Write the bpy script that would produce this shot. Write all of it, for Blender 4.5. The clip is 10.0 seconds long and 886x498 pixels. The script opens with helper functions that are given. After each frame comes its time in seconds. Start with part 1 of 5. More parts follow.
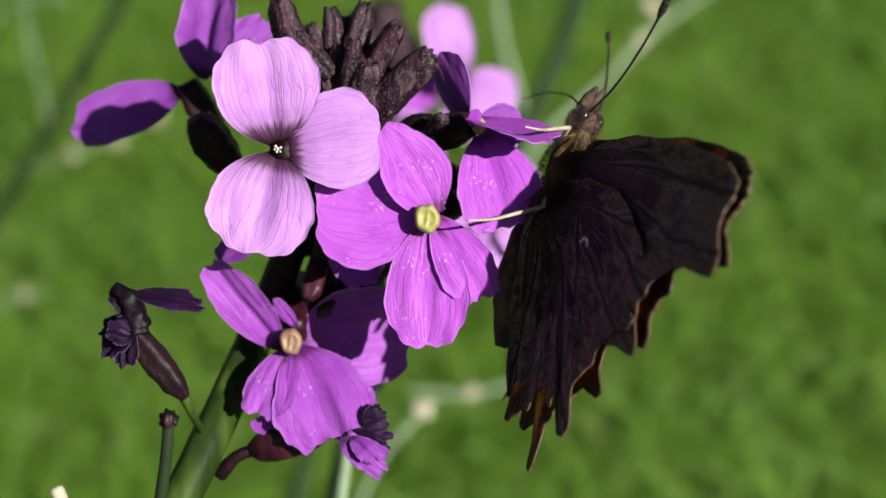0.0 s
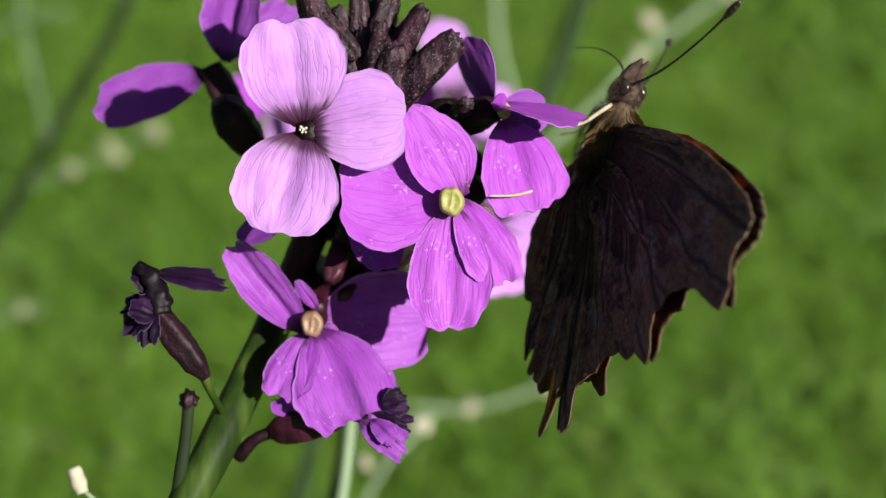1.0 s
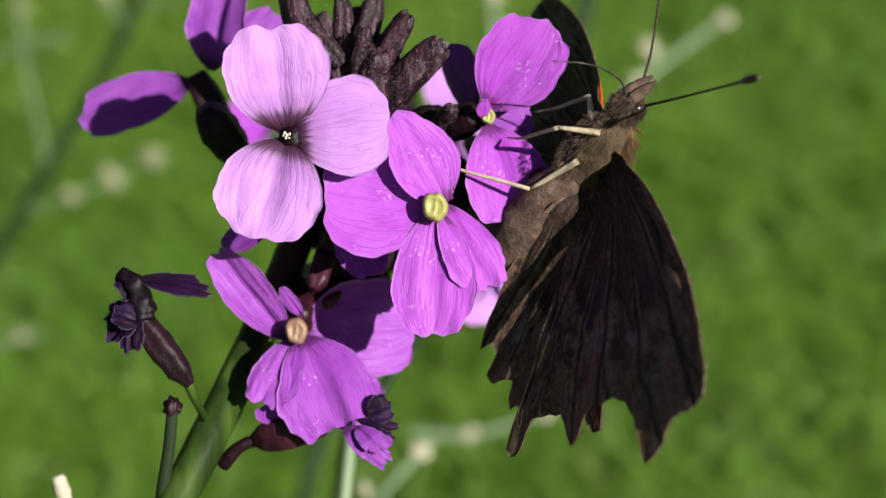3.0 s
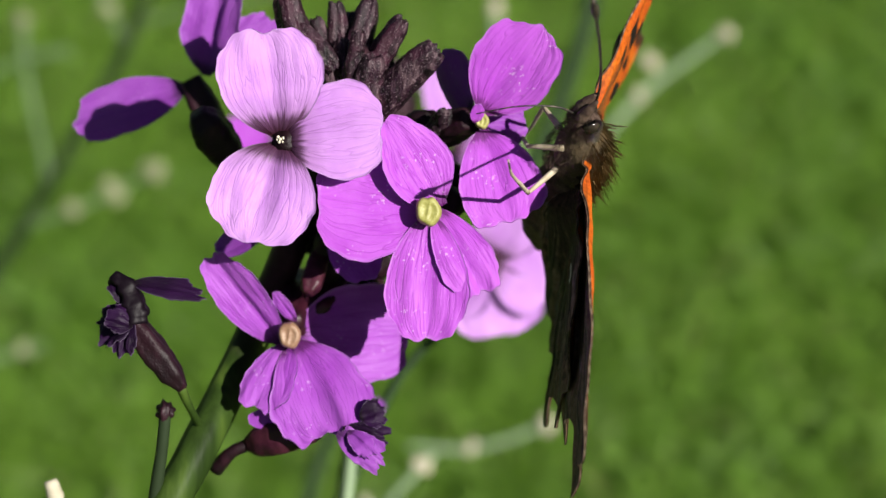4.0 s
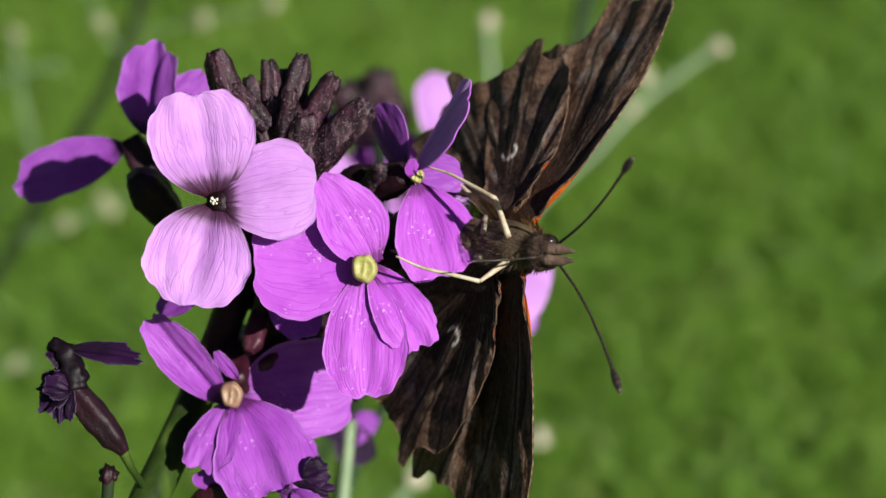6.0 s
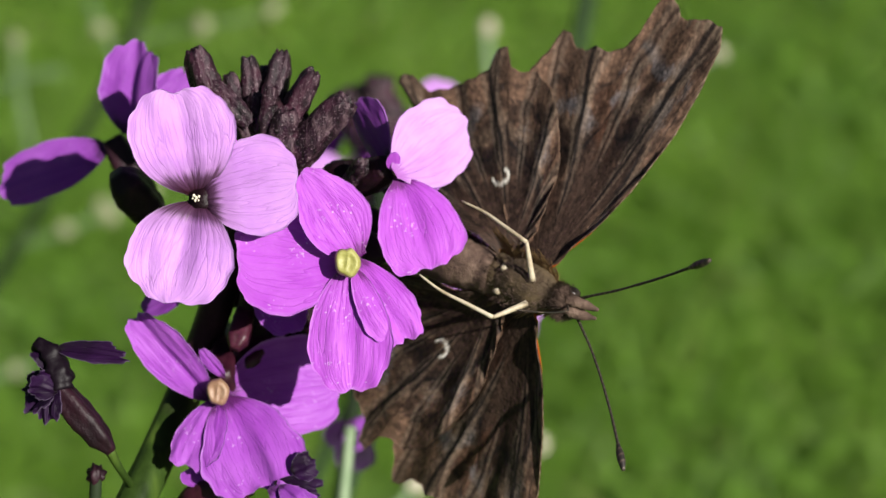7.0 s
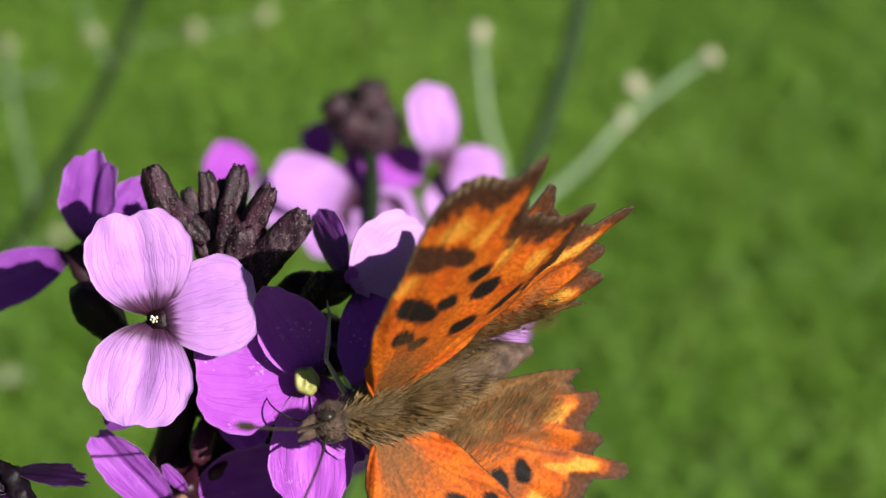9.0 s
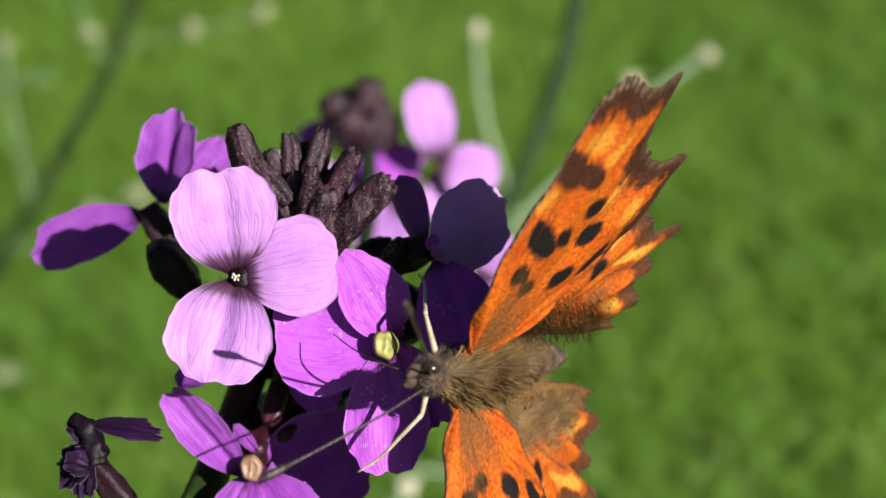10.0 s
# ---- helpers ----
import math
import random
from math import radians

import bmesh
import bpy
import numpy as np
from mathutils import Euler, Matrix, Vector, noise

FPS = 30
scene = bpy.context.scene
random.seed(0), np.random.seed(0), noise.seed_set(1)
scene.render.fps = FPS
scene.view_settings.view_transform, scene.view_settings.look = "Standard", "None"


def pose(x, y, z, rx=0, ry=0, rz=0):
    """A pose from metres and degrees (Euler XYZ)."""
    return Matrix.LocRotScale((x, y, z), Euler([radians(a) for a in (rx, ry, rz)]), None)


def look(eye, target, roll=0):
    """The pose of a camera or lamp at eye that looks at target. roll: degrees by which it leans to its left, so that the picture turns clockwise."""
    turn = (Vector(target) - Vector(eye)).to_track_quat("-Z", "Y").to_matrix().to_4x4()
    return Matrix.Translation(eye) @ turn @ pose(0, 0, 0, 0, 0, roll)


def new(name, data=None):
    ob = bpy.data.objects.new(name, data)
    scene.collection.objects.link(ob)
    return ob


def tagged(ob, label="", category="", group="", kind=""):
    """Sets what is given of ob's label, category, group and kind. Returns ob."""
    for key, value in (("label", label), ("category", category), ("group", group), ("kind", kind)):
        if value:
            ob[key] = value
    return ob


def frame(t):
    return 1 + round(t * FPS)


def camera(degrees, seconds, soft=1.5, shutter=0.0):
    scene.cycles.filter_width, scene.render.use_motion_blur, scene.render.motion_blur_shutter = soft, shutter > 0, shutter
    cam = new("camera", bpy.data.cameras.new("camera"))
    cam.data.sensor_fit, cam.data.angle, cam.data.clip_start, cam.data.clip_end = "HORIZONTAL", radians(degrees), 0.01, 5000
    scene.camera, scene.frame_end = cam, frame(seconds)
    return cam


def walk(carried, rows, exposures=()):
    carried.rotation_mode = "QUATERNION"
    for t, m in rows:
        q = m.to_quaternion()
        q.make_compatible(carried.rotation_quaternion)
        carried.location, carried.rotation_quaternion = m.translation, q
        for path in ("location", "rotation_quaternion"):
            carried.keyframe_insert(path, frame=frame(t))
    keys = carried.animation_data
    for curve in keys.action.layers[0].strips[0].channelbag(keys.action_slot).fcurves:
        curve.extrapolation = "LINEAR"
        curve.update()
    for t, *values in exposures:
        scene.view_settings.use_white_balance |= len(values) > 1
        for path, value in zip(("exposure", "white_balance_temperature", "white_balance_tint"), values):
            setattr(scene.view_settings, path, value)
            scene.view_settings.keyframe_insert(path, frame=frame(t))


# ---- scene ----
LENS = 30.0
EYE = Vector((0.0, 0.0, 0.70))
PITCH = -35.0
REACH = 0.142                       # metres from the lens to the middle of the flower head
UNIT = 2 * REACH * math.tan(radians(LENS / 2)) / 1568
RIGHT = Vector((1, 0, 0))
AHEAD = Vector((0, math.cos(radians(PITCH)), math.sin(radians(PITCH))))
UPWARD = Vector((0, -math.sin(radians(PITCH)), math.cos(radians(PITCH))))
BASIS = Matrix((RIGHT, AHEAD, UPWARD)).transposed()

# ---- camera: seconds, pitch, yaw ----
CAM_ROWS = [
    (0, -37.076, 0.117),
    (0.5, -36.684, 0.078),
    (1, -36.566, 0.059),
    (1.5, -36.332, 0.078),
    (2, -35.999, 0.02),
    (2.5, -35.842, 0.0),
    (4, -35.196, 0.078),
    (4.5, -35.0, 0.0),
    (5, -34.883, -0.098),
    (5.5, -34.824, -0.157),
    (7, -34.53, -0.196),
    (7.5, -34.471, -0.255),
    (8, -34.373, -0.352),
    (8.5, -34.413, -0.47),
    (9, -34.373, -0.49),
    (9.5, -34.354, -0.607),
    (10, -34.432, -0.607),
]
# the flower head in the wind: seconds, place, lean
HEAD_ROWS = [
    (0, -0.01439, 0.11845, 0.62126, -0.92),
    (0.1, -0.01352, 0.11887, 0.62183, -0.67),
    (0.2, -0.0106, 0.11919, 0.62227, -0.43),
    (0.3, -0.0101, 0.1193, 0.62243, -0.18),
    (0.5, -0.01161, 0.11989, 0.62326, 0.32),
    (1, -0.01208, 0.12017, 0.62367, -0.04),
    (1.5, -0.01244, 0.12065, 0.6244, 0.09),
    (2, -0.01326, 0.12136, 0.62546, -0.04),
    (2.3, -0.01365, 0.12125, 0.62533, -0.13),
    (2.5, -0.01257, 0.12023, 0.62394, -0.19),
    (2.7, -0.01361, 0.12111, 0.62519, -0.23),
    (3.8, -0.01256, 0.12093, 0.62508, 0.45),
    (4, -0.0141, 0.12147, 0.62588, -0.0),
    (4.5, -0.01375, 0.11939, 0.62293, -0.0),
    (5, -0.01445, 0.12026, 0.62417, -0.15),
    (5.5, -0.01506, 0.11869, 0.6219, -0.62),
    (5.7, -0.01942, 0.11919, 0.6226, -1.55),
    (6.8, -0.01861, 0.11888, 0.62217, -1.55),
    (7, -0.02079, 0.11956, 0.62315, -2.65),
    (7.5, -0.01822, 0.11958, 0.62317, -1.73),
    (8, -0.02122, 0.11845, 0.62145, -2.59),
    (8.2, -0.02025, 0.11744, 0.61996, -2.48),
    (8.5, -0.02155, 0.11725, 0.61964, -2.31),
    (9, -0.02384, 0.11401, 0.61486, -3.51),
    (9.5, -0.02361, 0.11769, 0.62016, -3.06),
    (10, -0.01655, 0.11594, 0.61772, -1.17),
]
# the butterfly: seconds, place, turn, lift of the right and left wings, sweep of the fore and hind wings, lift of the left and right hind wings over the fore ones
FLY_ROWS = [
    (0.0, 0.01045, 0.12193, 0.61497, 59.5, -45.5, 63.3, 108.3, 74.9, 18.1, 20.4, 17.0, -0.9, -0.4, 0.5),
    (0.1, 0.01166, 0.12431, 0.61346, 63.5, -45.4, 63.2, 60.0, 75.8, 18.05, 20.35, 4.5, -0.95, 0.15, 0.45),
    (0.2, 0.01287, 0.12669, 0.61194, 67.5, -45.3, 63.1, 106.5, 76.7, 18.0, 20.3, 17.0, -1.0, 0.7, 0.4),
    (0.5, 0.01273, 0.12818, 0.61525, 63.3, -59.4, 68.0, 106.4, 76.7, 16.2, 17.6, 17.0, 0.7, 1.0, 0.4),
    (1.0, 0.0142, 0.12652, 0.617, 72.5, -58.5, 45.5, 107.4, 75.8, 14.9, 15.7, 17.0, 1.7, 0.9, 0.5),
    (1.5, 0.01228, 0.12633, 0.61755, 64.3, -47.1, 58.5, 107.3, 75.9, 18.3, 20.7, 17.0, -0.7, -0.0, 0.5),
    (2.0, 0.01072, 0.128, 0.61834, 85.0, -58.3, 40.6, 105.0, 78.0, 16.1, 17.4, 17.0, 4.7, 4.0, 0.0),
    (2.3, 0.01137, 0.12686, 0.61873, 85.5, -56.1, 40.6, 106.1, 77.0, 16.0, 17.3, 17.0, 1.9, 6.0, 0.4),
    (2.5, 0.0138, 0.11844, 0.62146, -170.9, -51.7, 10.9, 15.3, -2.5, 18.4, 20.9, 3.6, 4.6, 9.0, -6.0),
    (2.7, 0.01246, 0.1203, 0.62274, -172.2, -54.9, 10.6, 8.0, -4.0, 19.7, 22.7, 3.4, 3.9, 9.0, -6.0),
    (3.8, 0.01198, 0.12091, 0.62305, -123.6, -59.9, -37.4, 42.0, -9.7, 20.7, 21.3, 2.1, 0.8, -0.9, -2),
    (4.0, 0.01128, 0.12443, 0.62200, -93.5, -64.7, -80.8, 27.5, -6.5, 14.0, 19.0, -2.8, -3.8, -1.5, -3.1),
    (4.5, 0.01225, 0.12267, 0.61955, -65.2, -58.5, -122.4, 23.5, 3.6, 12.5, 11.0, -7.8, -8.4, -23.7, -4.2),
    (5.0, 0.01086, 0.1203, 0.62371, -122.3, -67.8, -41.5, 34.0, -6.9, 18.9, 21.2, 2.6, 2.0, 0.4, -2),
    (5.5, 0.01115, 0.11948, 0.61792, -74.5, -50.9, -111.3, 26.2, -6.0, 32.5, 24.0, -2.9, -4.7, -22, -4),
    (5.7, 0.00396, 0.1206, 0.61847, -105.1, -42.9, -68.3, 46.0, -7.2, 29.0, 19.1, -4.3, -7.1, -14, -4),
    (6.8, 0.0093, 0.11707, 0.61284, -108.0, -3.2, -40.7, 20.9, 12.3, 6.1, 8.2, -1.0, -1.6, -5.7, -5.9),
    (7.0, 0.00626, 0.12109, 0.61333, -117.5, -3.8, -40.7, 25.3, 7.5, 8.1, 9.6, 3.1, 0.4, -5.8, -3.3),
    (7.5, 0.00624, 0.11626, 0.61378, -105.0, -6.4, -76.6, 28.3, -0.7, 12.3, 14.8, 4.3, 5.7, -7.1, -5.4),
    (8.0, 0.00163, 0.11548, 0.61384, -100.9, -10.9, -90.8, 26.2, 9.1, 10.2, 13.4, 0.4, 1.7, -6.0, -7.6),
    (8.2, 0.00458, 0.11235, 0.61491, -86.2, -22.5, -116.7, 17.3, 18.2, 11.0, 10.3, 3.0, 3.0, -6.0, -6.0),
    (8.5, 0.00055, 0.11158, 0.61609, -79.3, -14.1, -124.5, 20.1, 31.7, 10.8, 11.0, 6.2, 10.9, -15.6, -6.0),
    (9.0, -0.00357, 0.10975, 0.60913, -77.1, -4.3, -148.2, 34.5, 21.0, 18.7, 17.0, -0.0, 6.5, -6.5, -9.1),
    (9.5, -0.00313, 0.11061, 0.61532, -79.5, -17.8, -135.5, 23.3, 10.6, 14.2, 12.9, 5.5, 9.1, -14.8, -6.0),
    (10.0, 0.00346, 0.10956, 0.6124, -86.7, -26.3, -134.2, 17.2, 23.2, 15.2, 19.1, 3.9, 5.2, -12.6, -6.0),
]
# ways in which the antennae and the legs point, in the body's space
FEELER_ROWS = {
    'R': [(0, 0.65, -0.43, -0.63), (0.1, 0.81, -0.59, -0.04), (0.2, 0.47, -0.66, -0.58), (0.5, 0.27, -0.7, -0.66), (1.0, 0.27, -0.67, -0.69), (1.5, 0.57, -0.58, -0.58), (2.0, 0.26, -0.7, -0.66), (2.3, 0.32, -0.7, -0.63), (2.5, 0.5, -0.82, 0.27), (3.8, 0.96, -0.24, -0.15), (4.0, 0.99, 0.04, -0.16), (4.5, 0.93, -0.36, 0.09), (5.0, 0.95, -0.24, -0.18), (5.5, 0.87, -0.49, 0.08), (5.7, 0.8, -0.54, -0.26), (6.8, 0.82, -0.53, -0.2), (7.0, 0.83, -0.5, -0.25), (7.5, 0.85, -0.47, -0.22), (8.0, 0.84, -0.53, -0.09), (8.2, 0.76, -0.63, 0.15), (8.5, 0.8, -0.53, 0.29), (9.0, 0.72, -0.44, 0.54), (9.5, 0.76, -0.48, 0.43), (10.0, 0.78, -0.53, 0.32)],
    'L': [(0, 0.56, 0.38, 0.73), (0.1, 0.35, 0.71, 0.62), (0.2, 0.57, 0.43, 0.7), (0.5, 0.58, 0.35, 0.74), (1.0, 0.66, 0.18, 0.73), (1.5, 0.51, 0.14, 0.85), (2.0, 0.7, 0.26, 0.67), (2.3, 0.75, 0.11, 0.65), (2.5, 0.68, 0.73, 0.01), (3.8, 0.73, 0.65, -0.21), (4.0, 0.75, 0.62, -0.21), (4.5, 0.75, 0.58, 0.31), (5.0, 0.72, 0.68, -0.1), (5.5, 0.76, 0.62, 0.21), (5.7, 0.79, 0.58, -0.2), (6.8, 0.81, 0.51, -0.31), (7.0, 0.73, 0.61, -0.31), (7.5, 0.87, 0.32, -0.37), (8.0, 0.95, 0.25, -0.18), (8.2, 0.84, 0.42, 0.35), (8.5, 0.82, 0.42, 0.39), (9.0, 0.64, 0.01, 0.77), (9.5, 0.83, 0.49, 0.26), (10.0, 0.85, 0.5, -0.19)],
}
LEG_ROWS = {
    'R0': [(0, 0.13, -0.18, -0.97), (0.1, 0.54, -0.29, -0.79), (0.2, -0.01, -0.55, -0.83), (0.5, -0.25, -0.52, -0.81), (1.0, -0.44, -0.21, -0.87), (1.5, -0.07, -0.36, -0.93), (2.0, -0.43, -0.44, -0.79), (2.3, -0.43, -0.38, -0.82), (2.5, -0.42, -0.9, 0.06), (3.8, -0.77, -0.64, 0.04), (4.0, -0.87, -0.45, -0.22), (4.5, -0.69, -0.56, -0.46), (5.0, -0.8, -0.58, -0.16), (5.5, -0.49, -0.66, -0.58), (5.7, -0.57, -0.64, -0.51), (6.8, -0.92, -0.39, -0.05), (7.0, -0.86, -0.48, -0.17), (7.5, -0.87, -0.45, 0.19), (8.0, -0.32, -0.66, -0.68), (8.2, -0.17, -0.42, -0.89), (8.5, -0.57, -0.2, -0.8), (9.0, -0.28, -0.57, -0.77), (9.5, -0.45, -0.38, -0.81), (10.0, -0.47, -0.45, -0.76)],
    'R1': [(0, 0.23, -0.31, -0.92), (0.1, 0.59, -0.39, -0.7), (0.2, 0.09, -0.6, -0.79), (0.5, -0.12, -0.58, -0.81), (1.0, -0.27, -0.37, -0.89), (1.5, 0.09, -0.45, -0.89), (2.0, -0.28, -0.55, -0.79), (2.3, -0.29, -0.51, -0.81), (2.5, -0.2, -0.94, 0.26), (3.8, -0.71, -0.67, 0.22), (4.0, -0.83, -0.52, 0.2), (4.5, -0.66, -0.45, -0.61), (5.0, -0.74, -0.67, 0.04), (5.5, -0.58, -0.65, -0.48), (5.7, -0.76, -0.61, -0.22), (6.8, -0.86, -0.34, 0.38), (7.0, -0.8, -0.42, 0.42), (7.5, -0.89, -0.33, 0.32), (8.0, -0.86, -0.51, 0.06), (8.2, -0.71, -0.45, -0.54), (8.5, -0.6, 0.23, -0.77), (9.0, -0.14, -0.13, -0.98), (9.5, -0.52, -0.08, -0.85), (10.0, -0.78, 0.15, -0.61)],
    'L0': [(0, -0.08, 0.85, 0.52), (0.1, -0.11, 0.99, 0.12), (0.2, 0.06, 0.77, 0.63), (0.5, 0.06, 0.77, 0.64), (1.0, -0.13, 0.78, 0.61), (1.5, -0.28, 0.73, 0.63), (2.0, 0.02, 0.76, 0.65), (2.3, 0.01, 0.8, 0.6), (2.5, -0.46, -0.89, 0.01), (3.8, -0.75, -0.58, -0.32), (4.0, -0.71, -0.67, -0.21), (4.5, -0.49, -0.55, -0.68), (5.0, -0.63, -0.66, -0.41), (5.5, -0.14, -0.22, -0.97), (5.7, -0.22, -0.03, -0.98), (6.8, -0.75, -0.11, -0.65), (7.0, -0.75, -0.02, -0.66), (7.5, -0.96, 0.27, 0.03), (8.0, -0.9, 0.04, -0.43), (8.2, 0.19, 0.07, -0.98), (8.5, -0.18, 0.6, -0.78), (9.0, 0.09, 0.15, -0.98), (9.5, -0.45, 0.67, -0.59), (10.0, 0.42, 0.89, -0.15)],
    'L1': [(0, -0.52, 0.79, 0.32), (0.1, -0.58, 0.81, -0.13), (0.2, -0.37, 0.85, 0.38), (0.5, -0.28, 0.9, 0.32), (1.0, -0.48, 0.83, 0.28), (1.5, -0.54, 0.77, 0.34), (2.0, -0.29, 0.86, 0.42), (2.3, -0.33, 0.88, 0.35), (2.5, -0.84, -0.52, -0.18), (3.8, 0.69, 0.17, -0.7), (4.0, 0.78, 0.42, -0.46), (4.5, 0.59, 0.66, -0.46), (5.0, 0.28, 0.47, -0.84), (5.5, -0.34, -0.21, -0.92), (5.7, -0.89, -0.21, -0.39), (6.8, -0.74, 0.67, 0.12), (7.0, -0.96, 0.05, 0.29), (7.5, -0.91, 0.31, 0.28), (8.0, -0.83, 0.55, -0.03), (8.2, -0.06, 0.26, -0.96), (8.5, -0.14, 0.13, -0.98), (9.0, -0.14, 0.13, -0.98), (9.5, -0.14, 0.13, -0.98), (10.0, -0.14, 0.13, -0.98)],
}
cam = camera(LENS, 10.0, soft=1.5)
cam.data.dof.use_dof = True
cam.data.dof.focus_distance = REACH
cam.data.dof.aperture_fstop = 23.0
walk(cam, [(t, pose(EYE.x, EYE.y, EYE.z, 90 + p, 0, w)) for t, p, w in CAM_ROWS],
     exposures=((0, 0.70), (2.7, 0.73), (3.8, 0.73), (4.5, 0.62), (5.7, 0.64), (7.0, 0.71), (8.2, 0.68), (8.5, 0.66), (9.0, 0.80), (10.0, 0.86)))

# ---- light ----
SUN_DIR = (0.58 * RIGHT + 0.16 * UPWARD - 0.79 * AHEAD).normalized()
world = bpy.data.worlds.new("sky")
scene.world = world
world.use_nodes = True
wn = world.node_tree.nodes
sky = wn.new("ShaderNodeTexSky")
sky.sky_type = "NISHITA"
sky.sun_disc = False
sky.sun_elevation = math.asin(SUN_DIR.z)
sky.sun_rotation = math.atan2(SUN_DIR.x, SUN_DIR.y)
world.node_tree.links.new(sky.outputs[0], wn["Background"].inputs[0])
wn["Background"].inputs[1].default_value = 0.024
sun = new("sun", bpy.data.lights.new("sun", "SUN"))
sun.data.energy, sun.data.angle, sun.data.color = 5.0, radians(0.53), (1.0, 0.95, 0.88)
sun.matrix_world = look(SUN_DIR * 5, (0, 0, 0))


# ---- materials ----
class Nodes:
    def __init__(self, name):
        self.mat = bpy.data.materials.new(name)
        self.mat.use_nodes = True
        self.tree = self.mat.node_tree
        self.n = self.tree.nodes
        self.bsdf = self.n["Principled BSDF"]
        self.out = self.n["Material Output"]

    def link(self, a, b):
        self.tree.links.new(a, b)

    def noise(self, scale, detail=3.0, rough=0.55, coords="Object", stretch=None):
        co = self.n.new("ShaderNodeTexCoord")
        tex = self.n.new("ShaderNodeTexNoise")
        tex.inputs["Scale"].default_value = scale
        tex.inputs["Detail"].default_value = detail
        tex.inputs["Roughness"].default_value = rough
        if stretch:
            mp = self.n.new("ShaderNodeMapping")
            mp.inputs["Scale"].default_value = stretch
            self.link(co.outputs[coords], mp.inputs[0])
            self.link(mp.outputs[0], tex.inputs["Vector"])
        else:
            self.link(co.outputs[coords], tex.inputs["Vector"])
        return tex.outputs["Fac"]

    def ramp(self, fac, stops):
        r = self.n.new("ShaderNodeValToRGB")
        while len(r.color_ramp.elements) < len(stops):
            r.color_ramp.elements.new(0.5)
        for e, (p, c) in zip(r.color_ramp.elements, stops):
            e.position = p
            e.color = (*c, 1) if len(c) == 3 else c
        self.link(fac, r.inputs[0])
        return r.outputs[0]

    def mix(self, fac, a, b, mode="MIX"):
        m = self.n.new("ShaderNodeMix")
        m.data_type, m.blend_type = "RGBA", mode
        for slot, v in ((0, fac), (6, a), (7, b)):
            if isinstance(v, (int, float)):
                m.inputs[slot].default_value = v
            elif isinstance(v, tuple):
                m.inputs[slot].default_value = (*v, 1) if len(v) == 3 else v
            else:
                self.link(v, m.inputs[slot])
        return m.outputs[2]

    def math(self, op, a, b=0.0):
        m = self.n.new("ShaderNodeMath")
        m.operation = op
        for slot, v in ((0, a), (1, b)):
            if isinstance(v, (int, float)):
                m.inputs[slot].default_value = v
            else:
                self.link(v, m.inputs[slot])
        return m.outputs[0]

    def bump(self, height, strength, distance):
        b = self.n.new("ShaderNodeBump")
        b.inputs["Strength"].default_value = strength
        b.inputs["Distance"].default_value = distance
        self.link(height, b.inputs["Height"])
        self.link(b.outputs[0], self.bsdf.inputs["Normal"])
        return b.outputs[0]

    def color(self, socket):
        self.link(socket, self.bsdf.inputs["Base Color"])

    def rough(self, value):
        self.bsdf.inputs["Roughness"].default_value = value

    def translucent(self, color, amount):
        tr = self.n.new("ShaderNodeBsdfTranslucent")
        mx = self.n.new("ShaderNodeMixShader")
        mx.inputs[0].default_value = amount
        if isinstance(color, tuple):
            tr.inputs[0].default_value = (*color, 1)
        else:
            self.link(color, tr.inputs[0])
        self.link(self.bsdf.outputs[0], mx.inputs[1])
        self.link(tr.outputs[0], mx.inputs[2])
        self.link(mx.outputs[0], self.out.inputs[0])


